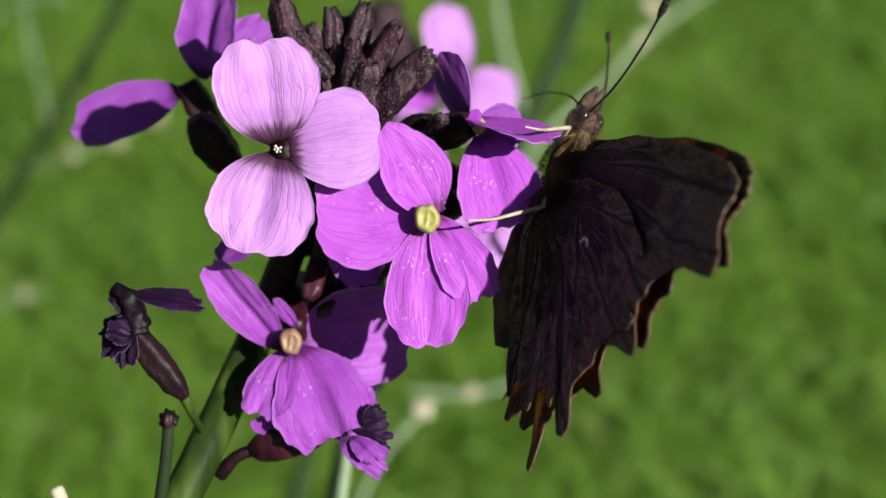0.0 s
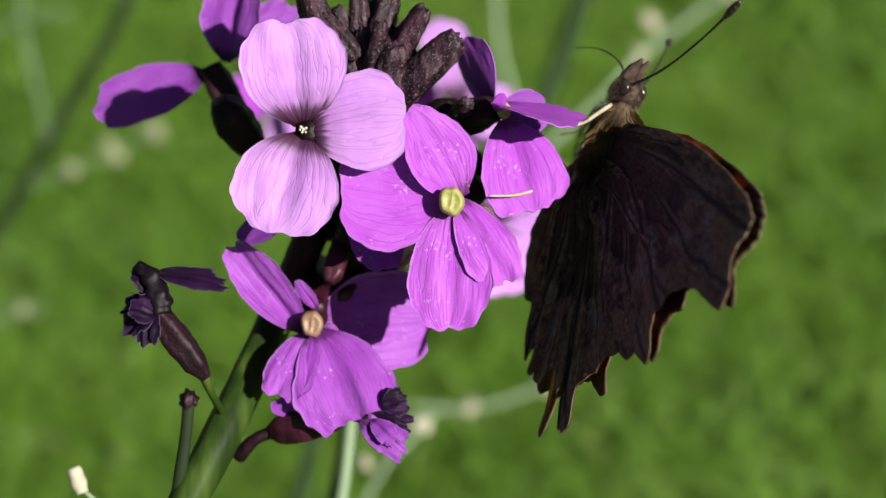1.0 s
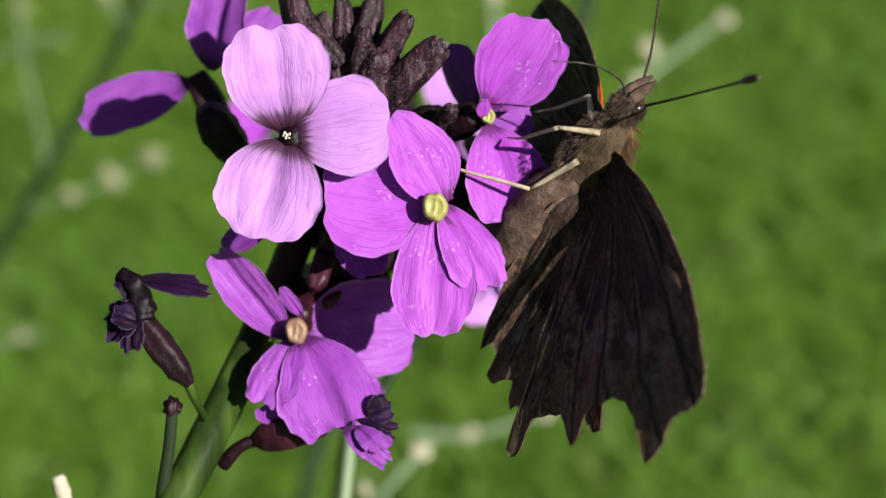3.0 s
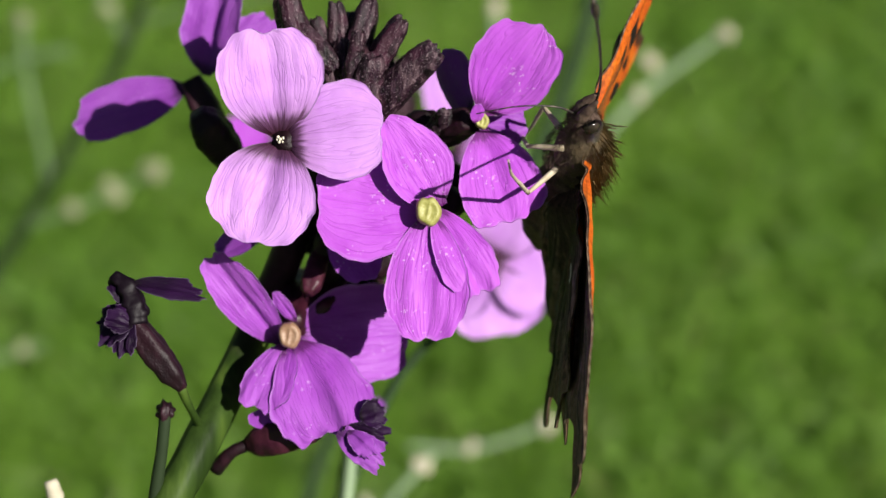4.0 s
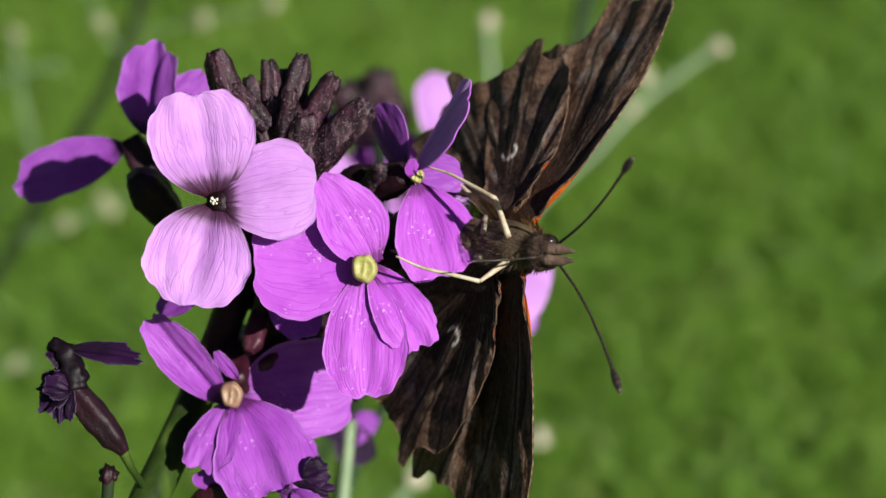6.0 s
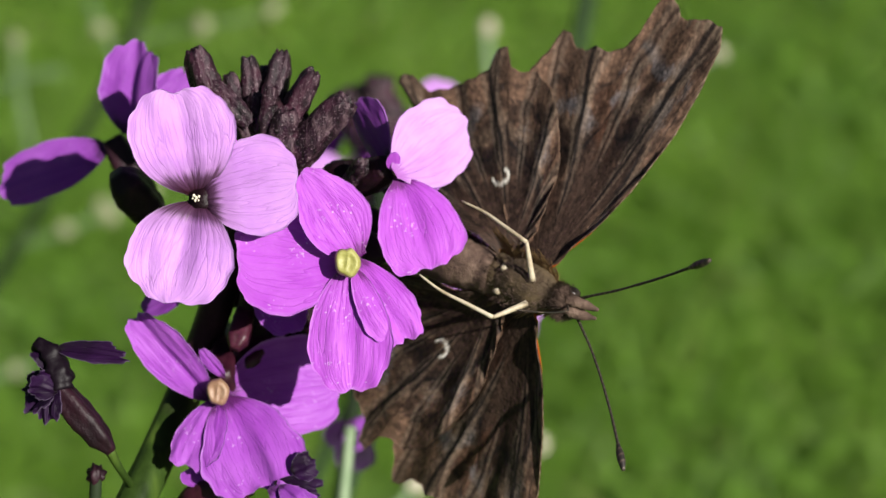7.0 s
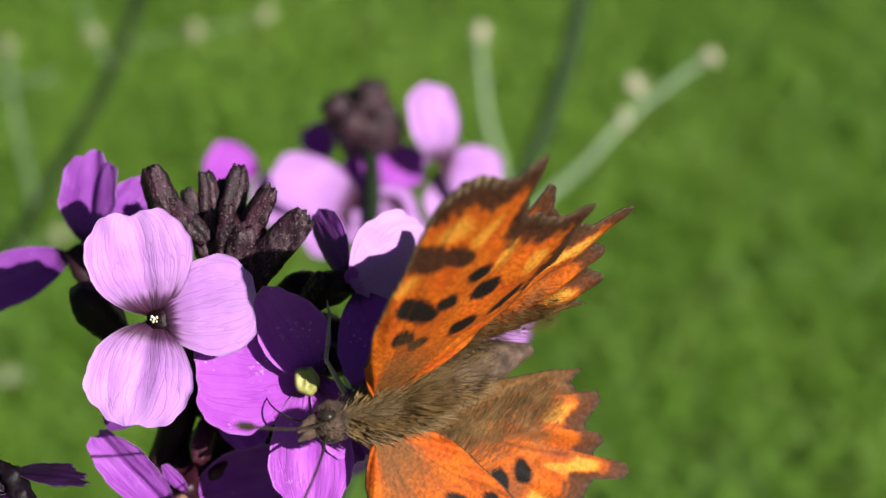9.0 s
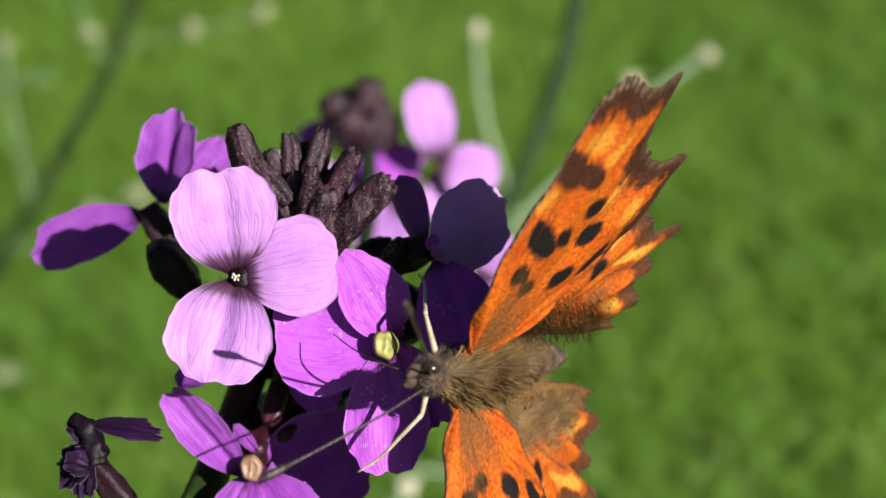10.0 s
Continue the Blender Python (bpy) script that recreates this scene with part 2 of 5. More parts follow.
def petal_material(name, limb, edge, vein, throat, throat_end=0.16, glint=0.0, lines_amount=0.5):
    """Satin limb with branching veins that fan from a darker throat, a paler rim and soft wrinkles."""
    m = Nodes(name)
    uv = m.n.new("ShaderNodeTexCoord")
    sep = m.n.new("ShaderNodeSeparateXYZ")
    m.link(uv.outputs["UV"], sep.inputs[0])
    across, along = sep.outputs[0], sep.outputs[1]
    odd = m.n.new("ShaderNodeObjectInfo")
    shift = m.n.new("ShaderNodeVectorMath")
    shift.operation = "ADD"
    m.link(uv.outputs["UV"], shift.inputs[0])
    m.link(odd.outputs["Random"], shift.inputs[1])
    away = m.n.new("ShaderNodeVectorMath")
    away.operation = "MULTIPLY_ADD"
    away.inputs[1].default_value = (1, 1, 9)
    m.link(shift.outputs[0], away.inputs[0])
    m.link(odd.outputs["Random"], away.inputs[2])

    def streak(sx, sy, detail=2.0, rough=0.5):
        mp = m.n.new("ShaderNodeMapping")
        mp.inputs["Scale"].default_value = (sx, sy, 1)
        tex = m.n.new("ShaderNodeTexNoise")
        tex.inputs["Scale"].default_value = 1.0
        tex.inputs["Detail"].default_value = detail
        tex.inputs["Roughness"].default_value = rough
        m.link(away.outputs[0], mp.inputs[0])
        m.link(mp.outputs[0], tex.inputs["Vector"])
        return tex.outputs["Fac"]

    def thin(field, width):
        gap = m.math("ABSOLUTE", m.math("SUBTRACT", field, 0.5))
        return m.ramp(gap, [(0.0, (1, 1, 1)), (width, (0, 0, 0))])

    # a fan of fine veins that waver and fork towards the rim
    sway = m.math("MULTIPLY", m.math("SUBTRACT", streak(1.6, 1.8, 2), 0.5), 0.34)
    fan = m.math("ADD", m.math("ADD", across, odd.outputs["Random"]), sway)

    def lines(count, width):
        wave = m.math("ABSOLUTE", m.math("SINE", m.math("MULTIPLY", fan, count)))
        return m.ramp(wave, [(0.0, (1, 1, 1)), (width, (0, 0, 0))])

    forks = m.math("MULTIPLY", lines(21.0, 0.20), m.ramp(along, [(0.30, (0, 0, 0)), (0.55, (1, 1, 1)), (0.95, (0.2, 0.2, 0.2))]))
    stems = m.math("MULTIPLY", lines(10.5, 0.13), m.ramp(along, [(0.05, (1, 1, 1)), (0.55, (0.75, 0.75, 0.75)), (0.95, (0.05, 0.05, 0.05))]))
    broken = m.ramp(streak(4.0, 3.0, 2), [(0.36, (0.15, 0.15, 0.15)), (0.60, (1, 1, 1))])
    veins = m.math("MULTIPLY", m.math("MAXIMUM", stems, m.math("MULTIPLY", forks, 0.55)), broken)
    veins = m.math("MAXIMUM", veins, m.math("MULTIPLY", thin(streak(5.0, 1.4, 1.5), 0.022), 0.5))
    base = m.mix(m.ramp(m.noise(190, 3), [(0.33, (0, 0, 0)), (0.70, (1, 1, 1))]), limb, edge)
    base = m.mix(m.math("MULTIPLY", m.ramp(along, [(0.55, (0, 0, 0)), (1.0, (1, 1, 1))]), 0.5), base, edge)
    base = m.mix(m.math("MULTIPLY", veins, lines_amount * 0.6), base, vein)
    rays = m.math("ADD", along, m.math("MULTIPLY", m.math("SUBTRACT", streak(16, 1.2), 0.5), 0.18))
    base = m.mix(m.ramp(rays, [(0.02, (1, 1, 1)), (throat_end, (0.85, 0.85, 0.85)), (throat_end * 1.45, (0.25, 0.25, 0.25)), (throat_end * 2.6, (0, 0, 0))]), base, throat)
    rim = m.math("MAXIMUM", m.ramp(m.math("ABSOLUTE", across), [(0.93, (0, 0, 0)), (0.99, (1, 1, 1))]), m.ramp(along, [(0.965, (0, 0, 0)), (0.995, (1, 1, 1))]))
    base = m.mix(m.math("MULTIPLY", rim, 0.18), base, (0.66, 0.50, 0.80))
    # pale dots coloured in for the glints of the satin sheen
    if glint:
        glints = m.ramp(m.noise(2300, 2), [(0.62, (0, 0, 0)), (0.70, (1, 1, 1))])
        patch = m.ramp(m.noise(330, 3), [(0.52, (0, 0, 0)), (0.68, (1, 1, 1))])
        base = m.mix(m.math("MULTIPLY", m.math("MULTIPLY", glints, patch), glint), base, (0.86, 0.66, 0.90))
    m.color(base)
    m.rough(0.5)
    m.bsdf.inputs["Specular IOR Level"].default_value = 0.22
    h = m.math("ADD", m.math("MULTIPLY", veins, -0.35), m.math("ADD", m.math("MULTIPLY", streak(2.4, 1.8, 2, 0.5), 1.3), m.math("MULTIPLY", streak(8.5, 2.2, 2, 0.5), 0.55)))
    h = m.math("ADD", h, m.math("MULTIPLY", m.noise(3000, 2), 0.14))
    m.bump(h, 0.5, 0.00042)
    m.translucent(base, 0.34)
    return m.mat


def mottled(name, dark, mid, light, scale, rough=0.6, bump=0.4, depth=0.0002, stretch=None, gloss=0.35):
    """Three-tone mottle at two scales with a fine relief."""
    m = Nodes(name)
    big = m.noise(scale, 4, 0.6, stretch=stretch)
    small = m.noise(scale * 6.3, 3, 0.6)
    base = m.ramp(big, [(0.32, dark), (0.52, mid), (0.74, light)])
    base = m.mix(m.math("MULTIPLY", small, 0.5), base, dark)
    m.color(base)
    m.rough(rough)
    m.bsdf.inputs["Specular IOR Level"].default_value = gloss
    m.bump(m.math("ADD", big, m.math("MULTIPLY", small, 0.5)), bump, depth)
    return m.mat


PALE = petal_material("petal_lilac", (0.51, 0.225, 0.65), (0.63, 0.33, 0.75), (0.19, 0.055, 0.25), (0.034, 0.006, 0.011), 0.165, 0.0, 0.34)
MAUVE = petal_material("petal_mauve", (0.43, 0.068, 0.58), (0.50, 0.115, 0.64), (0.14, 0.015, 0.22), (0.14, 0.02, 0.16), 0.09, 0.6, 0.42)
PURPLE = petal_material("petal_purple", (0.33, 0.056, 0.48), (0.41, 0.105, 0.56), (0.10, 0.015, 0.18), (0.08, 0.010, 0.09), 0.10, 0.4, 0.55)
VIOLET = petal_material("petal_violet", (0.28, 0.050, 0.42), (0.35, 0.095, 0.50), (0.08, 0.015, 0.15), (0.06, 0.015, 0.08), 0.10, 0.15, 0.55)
def sepal_material():
    """Plum-brown bud skin: long ribs and a red flush, with shaded gaps and pale highlights painted in."""
    m = Nodes("bud_plum")
    ribs = m.noise(1500, 4, 0.6, stretch=(1, 1, 0.16))
    grain = m.noise(5200, 3)
    # near-black gaps and pale rib tops put shade and highlights into the colour
    base = m.ramp(ribs, [(0.36, (0.003, 0.001, 0.002)), (0.54, (0.020, 0.006, 0.013)), (0.70, (0.105, 0.066, 0.076))])
    flush = m.ramp(m.noise(420, 3), [(0.50, (0, 0, 0)), (0.66, (0.6, 0.6, 0.6))])
    base = m.mix(flush, base, (0.042, 0.006, 0.020))
    # pale grains painted as small highlights
    base = m.mix(m.ramp(grain, [(0.58, (0, 0, 0)), (0.70, (0.7, 0.7, 0.7))]), base, (0.22, 0.16, 0.18))
    m.color(base)
    m.rough(0.48)
    m.bsdf.inputs["Specular IOR Level"].default_value = 0.3
    m.bump(m.math("ADD", ribs, m.math("MULTIPLY", grain, 0.7)), 0.8, 0.00022)
    return m.mat


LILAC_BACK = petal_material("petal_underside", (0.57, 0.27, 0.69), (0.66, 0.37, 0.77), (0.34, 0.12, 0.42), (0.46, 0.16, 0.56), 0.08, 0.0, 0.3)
WILTED = petal_material("petal_wilted", (0.009, 0.0025, 0.013), (0.034, 0.006, 0.055), (0.005, 0.002, 0.007), (0.007, 0.003, 0.007), 0.1)
CALYX = mottled("calyx_maroon", (0.004, 0.0015, 0.0025), (0.013, 0.0035, 0.007), (0.038, 0.010, 0.019), 420, 0.5, 0.6, 0.0003, stretch=(1, 1, 0.3), gloss=0.22)
SEPAL = sepal_material()
REDBUD = mottled("calyx_red", (0.012, 0.003, 0.006), (0.040, 0.007, 0.016), (0.10, 0.025, 0.045), 350, 0.4, 0.4, gloss=0.25)
STIGMA_Y = mottled("stigma_yellow", (0.22, 0.21, 0.05), (0.33, 0.32, 0.10), (0.44, 0.43, 0.18), 900, 0.45, 0.4)
STIGMA_B = mottled("stigma_tan", (0.17, 0.090, 0.055), (0.26, 0.155, 0.095), (0.36, 0.25, 0.17), 900, 0.45, 0.4)
ANTHER = mottled("anther_cream", (0.55, 0.50, 0.38), (0.75, 0.72, 0.58), (0.85, 0.83, 0.72), 900, 0.5, 0.3)
SEEDSTALK = mottled("dry_green_stalk", (0.13, 0.20, 0.10), (0.20, 0.27, 0.16), (0.29, 0.36, 0.23), 90, 0.6, 0.3)
OLDTIP = mottled("old_tip", (0.16, 0.18, 0.09), (0.25, 0.26, 0.15), (0.34, 0.34, 0.22), 200, 0.7, 0.3)
SEEDTIP = mottled("dry_tip", (0.30, 0.28, 0.20), (0.44, 0.40, 0.30), (0.56, 0.52, 0.41), 200, 0.7, 0.3)
FARSTALK = mottled("old_stalk", (0.06, 0.11, 0.035), (0.09, 0.15, 0.055), (0.14, 0.20, 0.09), 90, 0.7, 0.3)
LEAFSTALK = mottled("green_stalk", (0.013, 0.030, 0.009), (0.023, 0.047, 0.015), (0.038, 0.066, 0.026), 60, 0.75, 0.3, gloss=0.2)
DARKSTALK = mottled("leafy_stalk", (0.005, 0.011, 0.004), (0.011, 0.021, 0.008), (0.022, 0.036, 0.014), 60, 0.75, 0.3, gloss=0.15)
LEGCREAM = mottled("leg_cream", (0.26, 0.20, 0.12), (0.46, 0.40, 0.29), (0.62, 0.57, 0.45), 700, 0.5, 0.3)
FUR = mottled("fur_brown", (0.034, 0.023, 0.012), (0.085, 0.058, 0.030), (0.14, 0.098, 0.050), 500, 0.8, 0.8, 0.0003)
FURDARK = mottled("fur_under", (0.035, 0.020, 0.014), (0.10, 0.062, 0.045), (0.20, 0.135, 0.10), 700, 0.8, 0.9, 0.0003)
HAIR = mottled("hair_golden", (0.075, 0.045, 0.016), (0.170, 0.102, 0.038), (0.34, 0.215, 0.085), 400, 0.6, 0.1)
EYE_MAT = mottled("eye_dark", (0.01, 0.008, 0.007), (0.025, 0.018, 0.014), (0.05, 0.035, 0.025), 900, 0.2, 0.1)


def banded(name, dark, pale, pitch):
    """Dark skin with narrow pale rings, pitch metres apart along X."""
    m = Nodes(name)
    co = m.n.new("ShaderNodeTexCoord")
    sep = m.n.new("ShaderNodeSeparateXYZ")
    m.link(co.outputs["Object"], sep.inputs[0])
    ring = m.math("SINE", m.math("MULTIPLY", sep.outputs[0], 2 * math.pi / pitch))
    m.color(m.mix(m.ramp(ring, [(0.55, (0, 0, 0)), (0.85, (1, 1, 1))]), dark, pale))
    m.rough(0.5)
    m.bump(m.noise(2500, 2), 0.3, 0.0001)
    return m.mat


FEELER = banded("antenna_dark", (0.014, 0.010, 0.008), (0.070, 0.050, 0.036), 0.00055)
FEELERTIP = mottled("antenna_tip", (0.3, 0.2, 0.08), (0.45, 0.32, 0.14), (0.55, 0.42, 0.2), 1500, 0.5, 0.1)


def stem_material():
    """Green below, flushed maroon towards the flowers, with long ridges."""
    m = Nodes("stem_skin")
    co = m.n.new("ShaderNodeTexCoord")
    sep = m.n.new("ShaderNodeSeparateXYZ")
    m.link(co.outputs["Object"], sep.inputs[0])
    height = m.math("ADD", sep.outputs[2], m.math("MULTIPLY", m.noise(200, 3), 0.008))
    green = m.ramp(m.noise(260, 4, stretch=(1, 1, 0.12)), [(0.3, (0.008, 0.017, 0.003)), (0.5, (0.026, 0.050, 0.008)), (0.72, (0.070, 0.115, 0.018))])
    maroon = m.ramp(m.noise(300, 3), [(0.3, (0.010, 0.006, 0.007)), (0.7, (0.045, 0.018, 0.026))])
    up = m.n.new("ShaderNodeMapRange")
    up.inputs[1].default_value, up.inputs[2].default_value = -0.0165, -0.0095
    m.link(height, up.inputs[0])
    m.color(m.mix(up.outputs[0], green, maroon))
    m.rough(0.55)
    m.bsdf.inputs["Specular IOR Level"].default_value = 0.12
    m.bump(m.noise(700, 3, stretch=(1, 1, 0.1)), 0.5, 0.0003)
    return m.mat


STEM = stem_material()


def wing_material(name, rough):
    """Scales in the colours kept with the wing's points, with dusty grain."""
    m = Nodes(name)
    at = m.n.new("ShaderNodeAttribute")
    at.attribute_name = "scales"
    grain = m.ramp(m.noise(2600, 2), [(0.3, (0.62, 0.62, 0.62)), (0.7, (1.22, 1.22, 1.22))])
    base = m.mix(1.0, at.outputs["Color"], grain, "MULTIPLY")
    m.color(base)
    m.rough(rough)
    m.bsdf.inputs["Specular IOR Level"].default_value = 0.2
    m.bump(m.math("ADD", m.noise(3200, 2), m.math("MULTIPLY", m.noise(900, 3), 1.2)), 0.5, 0.0002)
    m.translucent(base, 0.06)
    return m.mat


WING = wing_material("wing_scales", 0.7)


# ---- mesh helpers ----
def shape(name, verts, faces, mats, parent=None, label="", slots=None, uvs=None, smooth=True):
    me = bpy.data.meshes.new(name)
    me.from_pydata([tuple(v) for v in verts], [], faces)
    for mt in (mats if isinstance(mats, (list, tuple)) else [mats]):
        me.materials.append(mt)
    if slots is not None:
        me.polygons.foreach_set("material_index", slots)
    if smooth:
        me.polygons.foreach_set("use_smooth", [True] * len(me.polygons))
    if uvs is not None:
        layer = me.uv_layers.new(name="UVMap")
        idx = np.zeros(len(me.loops), dtype=np.int32)
        me.loops.foreach_get("vertex_index", idx)
        layer.data.foreach_set("uv", np.asarray(uvs, dtype=np.float32)[idx].ravel())
    me.update()
    ob = new(name, me)
    ob.parent = parent
    if label:
        tagged(ob, label)
    return ob


def spline(points, n):
    """n points along a smooth curve through the points."""
    p = [Vector(q) for q in points]
    p = [2 * p[0] - p[1]] + p + [2 * p[-1] - p[-2]]
    out = []
    for i in range(n):
        f = i / (n - 1) * (len(p) - 3)
        k = min(int(f), len(p) - 4)
        f -= k
        a, b, c, d = p[k:k + 4]
        out.append(0.5 * ((2 * b) + (c - a) * f + (2 * a - 5 * b + 4 * c - d) * f * f + (3 * b - a - 3 * c + d) * f ** 3))
    return out


def tube(points, radii, n=16, sides=8, ridges=0, ridge=0.0, lump=0.0, seed=0):
    """Verts and faces of a smooth tube through the points, with radii spread along it."""
    line = spline(points, n)
    verts, faces = [], []
    side = None
    for i, p in enumerate(line):
        d = (line[min(i + 1, n - 1)] - line[max(i - 1, 0)]).normalized()
        if side is None:
            side = d.orthogonal().normalized()
        side = (side - d * side.dot(d)).normalized()
        other = d.cross(side)
        f = i / (n - 1) * (len(radii) - 1)
        k = min(int(f), len(radii) - 2)
        r = radii[k] + (radii[k + 1] - radii[k]) * (f - k)
        for j in range(sides):
            a = 2 * math.pi * j / sides
            rr = r * (1 + ridge * math.cos(ridges * a))
            if lump:
                rr *= 1 + lump * noise.noise(Vector((i * 0.55 + seed, math.cos(a) * 1.3, math.sin(a) * 1.3)))
            verts.append(p + side * (math.cos(a) * rr) + other * (math.sin(a) * rr))
    for i in range(n - 1):
        for j in range(sides):
            k = (j + 1) % sides
            faces.append((i * sides + j, i * sides + k, i * sides + sides + k, i * sides + sides + j))
    faces.append(tuple(range(sides))[::-1])
    faces.append(tuple((n - 1) * sides + j for j in range(sides)))
    return verts, faces


def join(*pieces):
    verts, faces = [], []
    for v, f in pieces:
        k = len(verts)
        verts += list(v)
        faces += [tuple(i + k for i in face) for face in f]
    return verts, faces


def ball(center, radii, turn=None, n=10, m=14, lump=0.0, seed=0):
    verts, faces = [], []
    for i in range(n + 1):
        a = math.pi * i / n
        for j in range(m):
            b = 2 * math.pi * j / m
            v = Vector((math.cos(a), math.sin(a) * math.cos(b), math.sin(a) * math.sin(b)))
            if lump:
                v *= 1 + lump * noise.noise(v * 2.3 + Vector((seed, 0, 0)))
            v = Vector((v.x * radii[0], v.y * radii[1], v.z * radii[2]))
            verts.append((turn @ v if turn else v) + Vector(center))
    for i in range(n):
        for j in range(m):
            k = (j + 1) % m
            faces.append((i * m + j, i * m + k, i * m + m + k, i * m + m + j))
    return verts, faces


F1 = (500.7, 330.8)


def at(x, y, depth=0.0):
    """A place in the flower head: across, down and (in millimetres) back, in the head's own space."""
    k = (REACH + depth / 1000) / REACH * UNIT
    return Vector(((x - 784) * k - (F1[0] - 784) * UNIT, depth / 1000, (441 - y) * k - (441 - F1[1]) * UNIT))


def petal_mesh(length, width, claw=0.15, full=0.62, cup=0.0, bend=0.0, crease=0.04, ruffle=0.03, seed=0, notch=0.0, tip=2.4, rise=0.64, thick=0.00013, nu=46, nv=27, roll=0.0, dip=0.0, skew=0.0):
    """A limb on a narrow claw along +X with its face to +Z. bend: how far the tip drops, as a part of the length; roll: the tip curls over; dip: the claw sinks into the throat (metres); skew: how far the limb bulges to one side."""
    rnd = random.Random(seed)
    ph = [rnd.uniform(0, 6.28) for _ in range(8)]
    top, uvs = [], []
    for i in range(nu):
        q = i / (nu - 1)
        u = math.sin(q * math.pi / 2)
        if u < full:
            w = max(claw, math.sin(math.pi / 2 * u / full) ** rise)
        else:
            w = max(0.0, 1 - ((u - full) / (1 - full)) ** tip) ** (1.15 / tip)
        for j in range(nv):
            v = 2 * j / (nv - 1) - 1
            v = 0.75 * v + 0.25 * math.sin(v * math.pi / 2)
            e = v * w                                   # place across, -1 to 1 at the widest
            far_out = u * u
            rim = abs(v) ** 3 if u < full else max(abs(v) ** 3, ((u - full) / (1 - full)) ** 2)
            a = math.atan2(e * 0.5, max(u - 0.35, 0.02))
            wave = 1 + rim * ruffle * (0.55 * math.sin(4.0 * a + ph[0]) + 0.5 * math.sin(9 * a + ph[1]) + 0.28 * math.sin(21 * a + ph[2]) + 0.05 * math.sin(47 * a + ph[3]))
            y = e * width / 2 * wave + skew * length * u * (1 - u)
            x = length * u * (1 + (wave - 1) * far_out - notch * math.exp(-(e / 0.22) ** 2) * u ** 5)
            z = cup * width * e * e - bend * length * u * u
            z += crease * width * (min(1.0, abs(e) * 3.4) - 0.7) * min(1.0, w) * (1.15 - 0.75 * u)
            z += ruffle * width * 0.5 * u * (math.sin(4.1 * e + 3.2 * u + ph[4]) + 0.55 * math.sin(8.3 * e - 4.4 * u + ph[5]) + 0.35 * rim * math.sin(13 * a + ph[6]) + 0.3 * math.sin(17 * e + 3 * u + ph[7]) * u)
            if dip:
                z -= dip * max(0.0, 1 - u / 0.2) ** 2
            if roll:
                s = max(0.0, u - 0.55) / 0.45
                x -= roll * length * 0.5 * s * s
                z -= roll * length * 0.45 * s
            top.append(Vector((x, y, z)))
            uvs.append((v, u))
    n = len(top)
    verts = top + [q - Vector((0, 0, thick)) for q in top]
    faces = []
    for i in range(nu - 1):
        for j in range(nv - 1):
            a, b, c, d = i * nv + j, i * nv + j + 1, i * nv + nv + j + 1, i * nv + nv + j
            faces.append((a, d, c, b))
            faces.append((n + a, n + b, n + c, n + d))
    edge = [i * nv for i in range(nu)] + [(nu - 1) * nv + j for j in range(1, nv)] + [i * nv + nv - 1 for i in range(nu - 2, -1, -1)] + [j for j in range(nv - 2, 0, -1)]
    for a, b in zip(edge, edge[1:] + edge[:1]):
        faces.append((a, b, n + b, n + a))
    return verts, faces, uvs + uvs


def petal_turn(base, tip, lean):
    """The pose of a petal from its base to its tip, its face turned to lean."""
    x = (tip - base).normalized()
    z = (lean - x * lean.dot(x)).normalized()
    y = z.cross(x)
    m = Matrix((x, y, z)).transposed().to_4x4()
    m.translation = base
    return m


def petal(parent, mat, base, end, width, lean=(0, -1, 0.2), label="", back=None, **kw):
    """One petal; back: the material of its other face, where that is paler."""
    base, end = at(*base), at(*end)
    v, f, uv = petal_mesh((end - base).length, width * UNIT, **kw)
    slots = [1 if min(q) >= len(v) // 2 else 0 for q in f] if back else None
    ob = shape("petal", v, f, [mat, back] if back else mat, parent, label, slots=slots, uvs=uv)
    ob.matrix_basis = petal_turn(base, end, Vector(lean))
    return ob


def calyx(parent, base, mouth, width, mat=None, name="calyx", open_end=0.75, seed=0):
    """Four long sepals closed into a ridged tube."""
    a, b = at(*base), at(*mouth)
    r = width * UNIT / 2
    pts = [a, a.lerp(b, 0.35), a.lerp(b, 0.7), b]
    v, f = tube(pts, [r * 0.35, r * 0.85, r * 0.95, r, r * 0.92, r * open_end], 20, 28, 4, 0.12, 0.11, seed)
    return shape(name, v, f, mat or CALYX, parent)


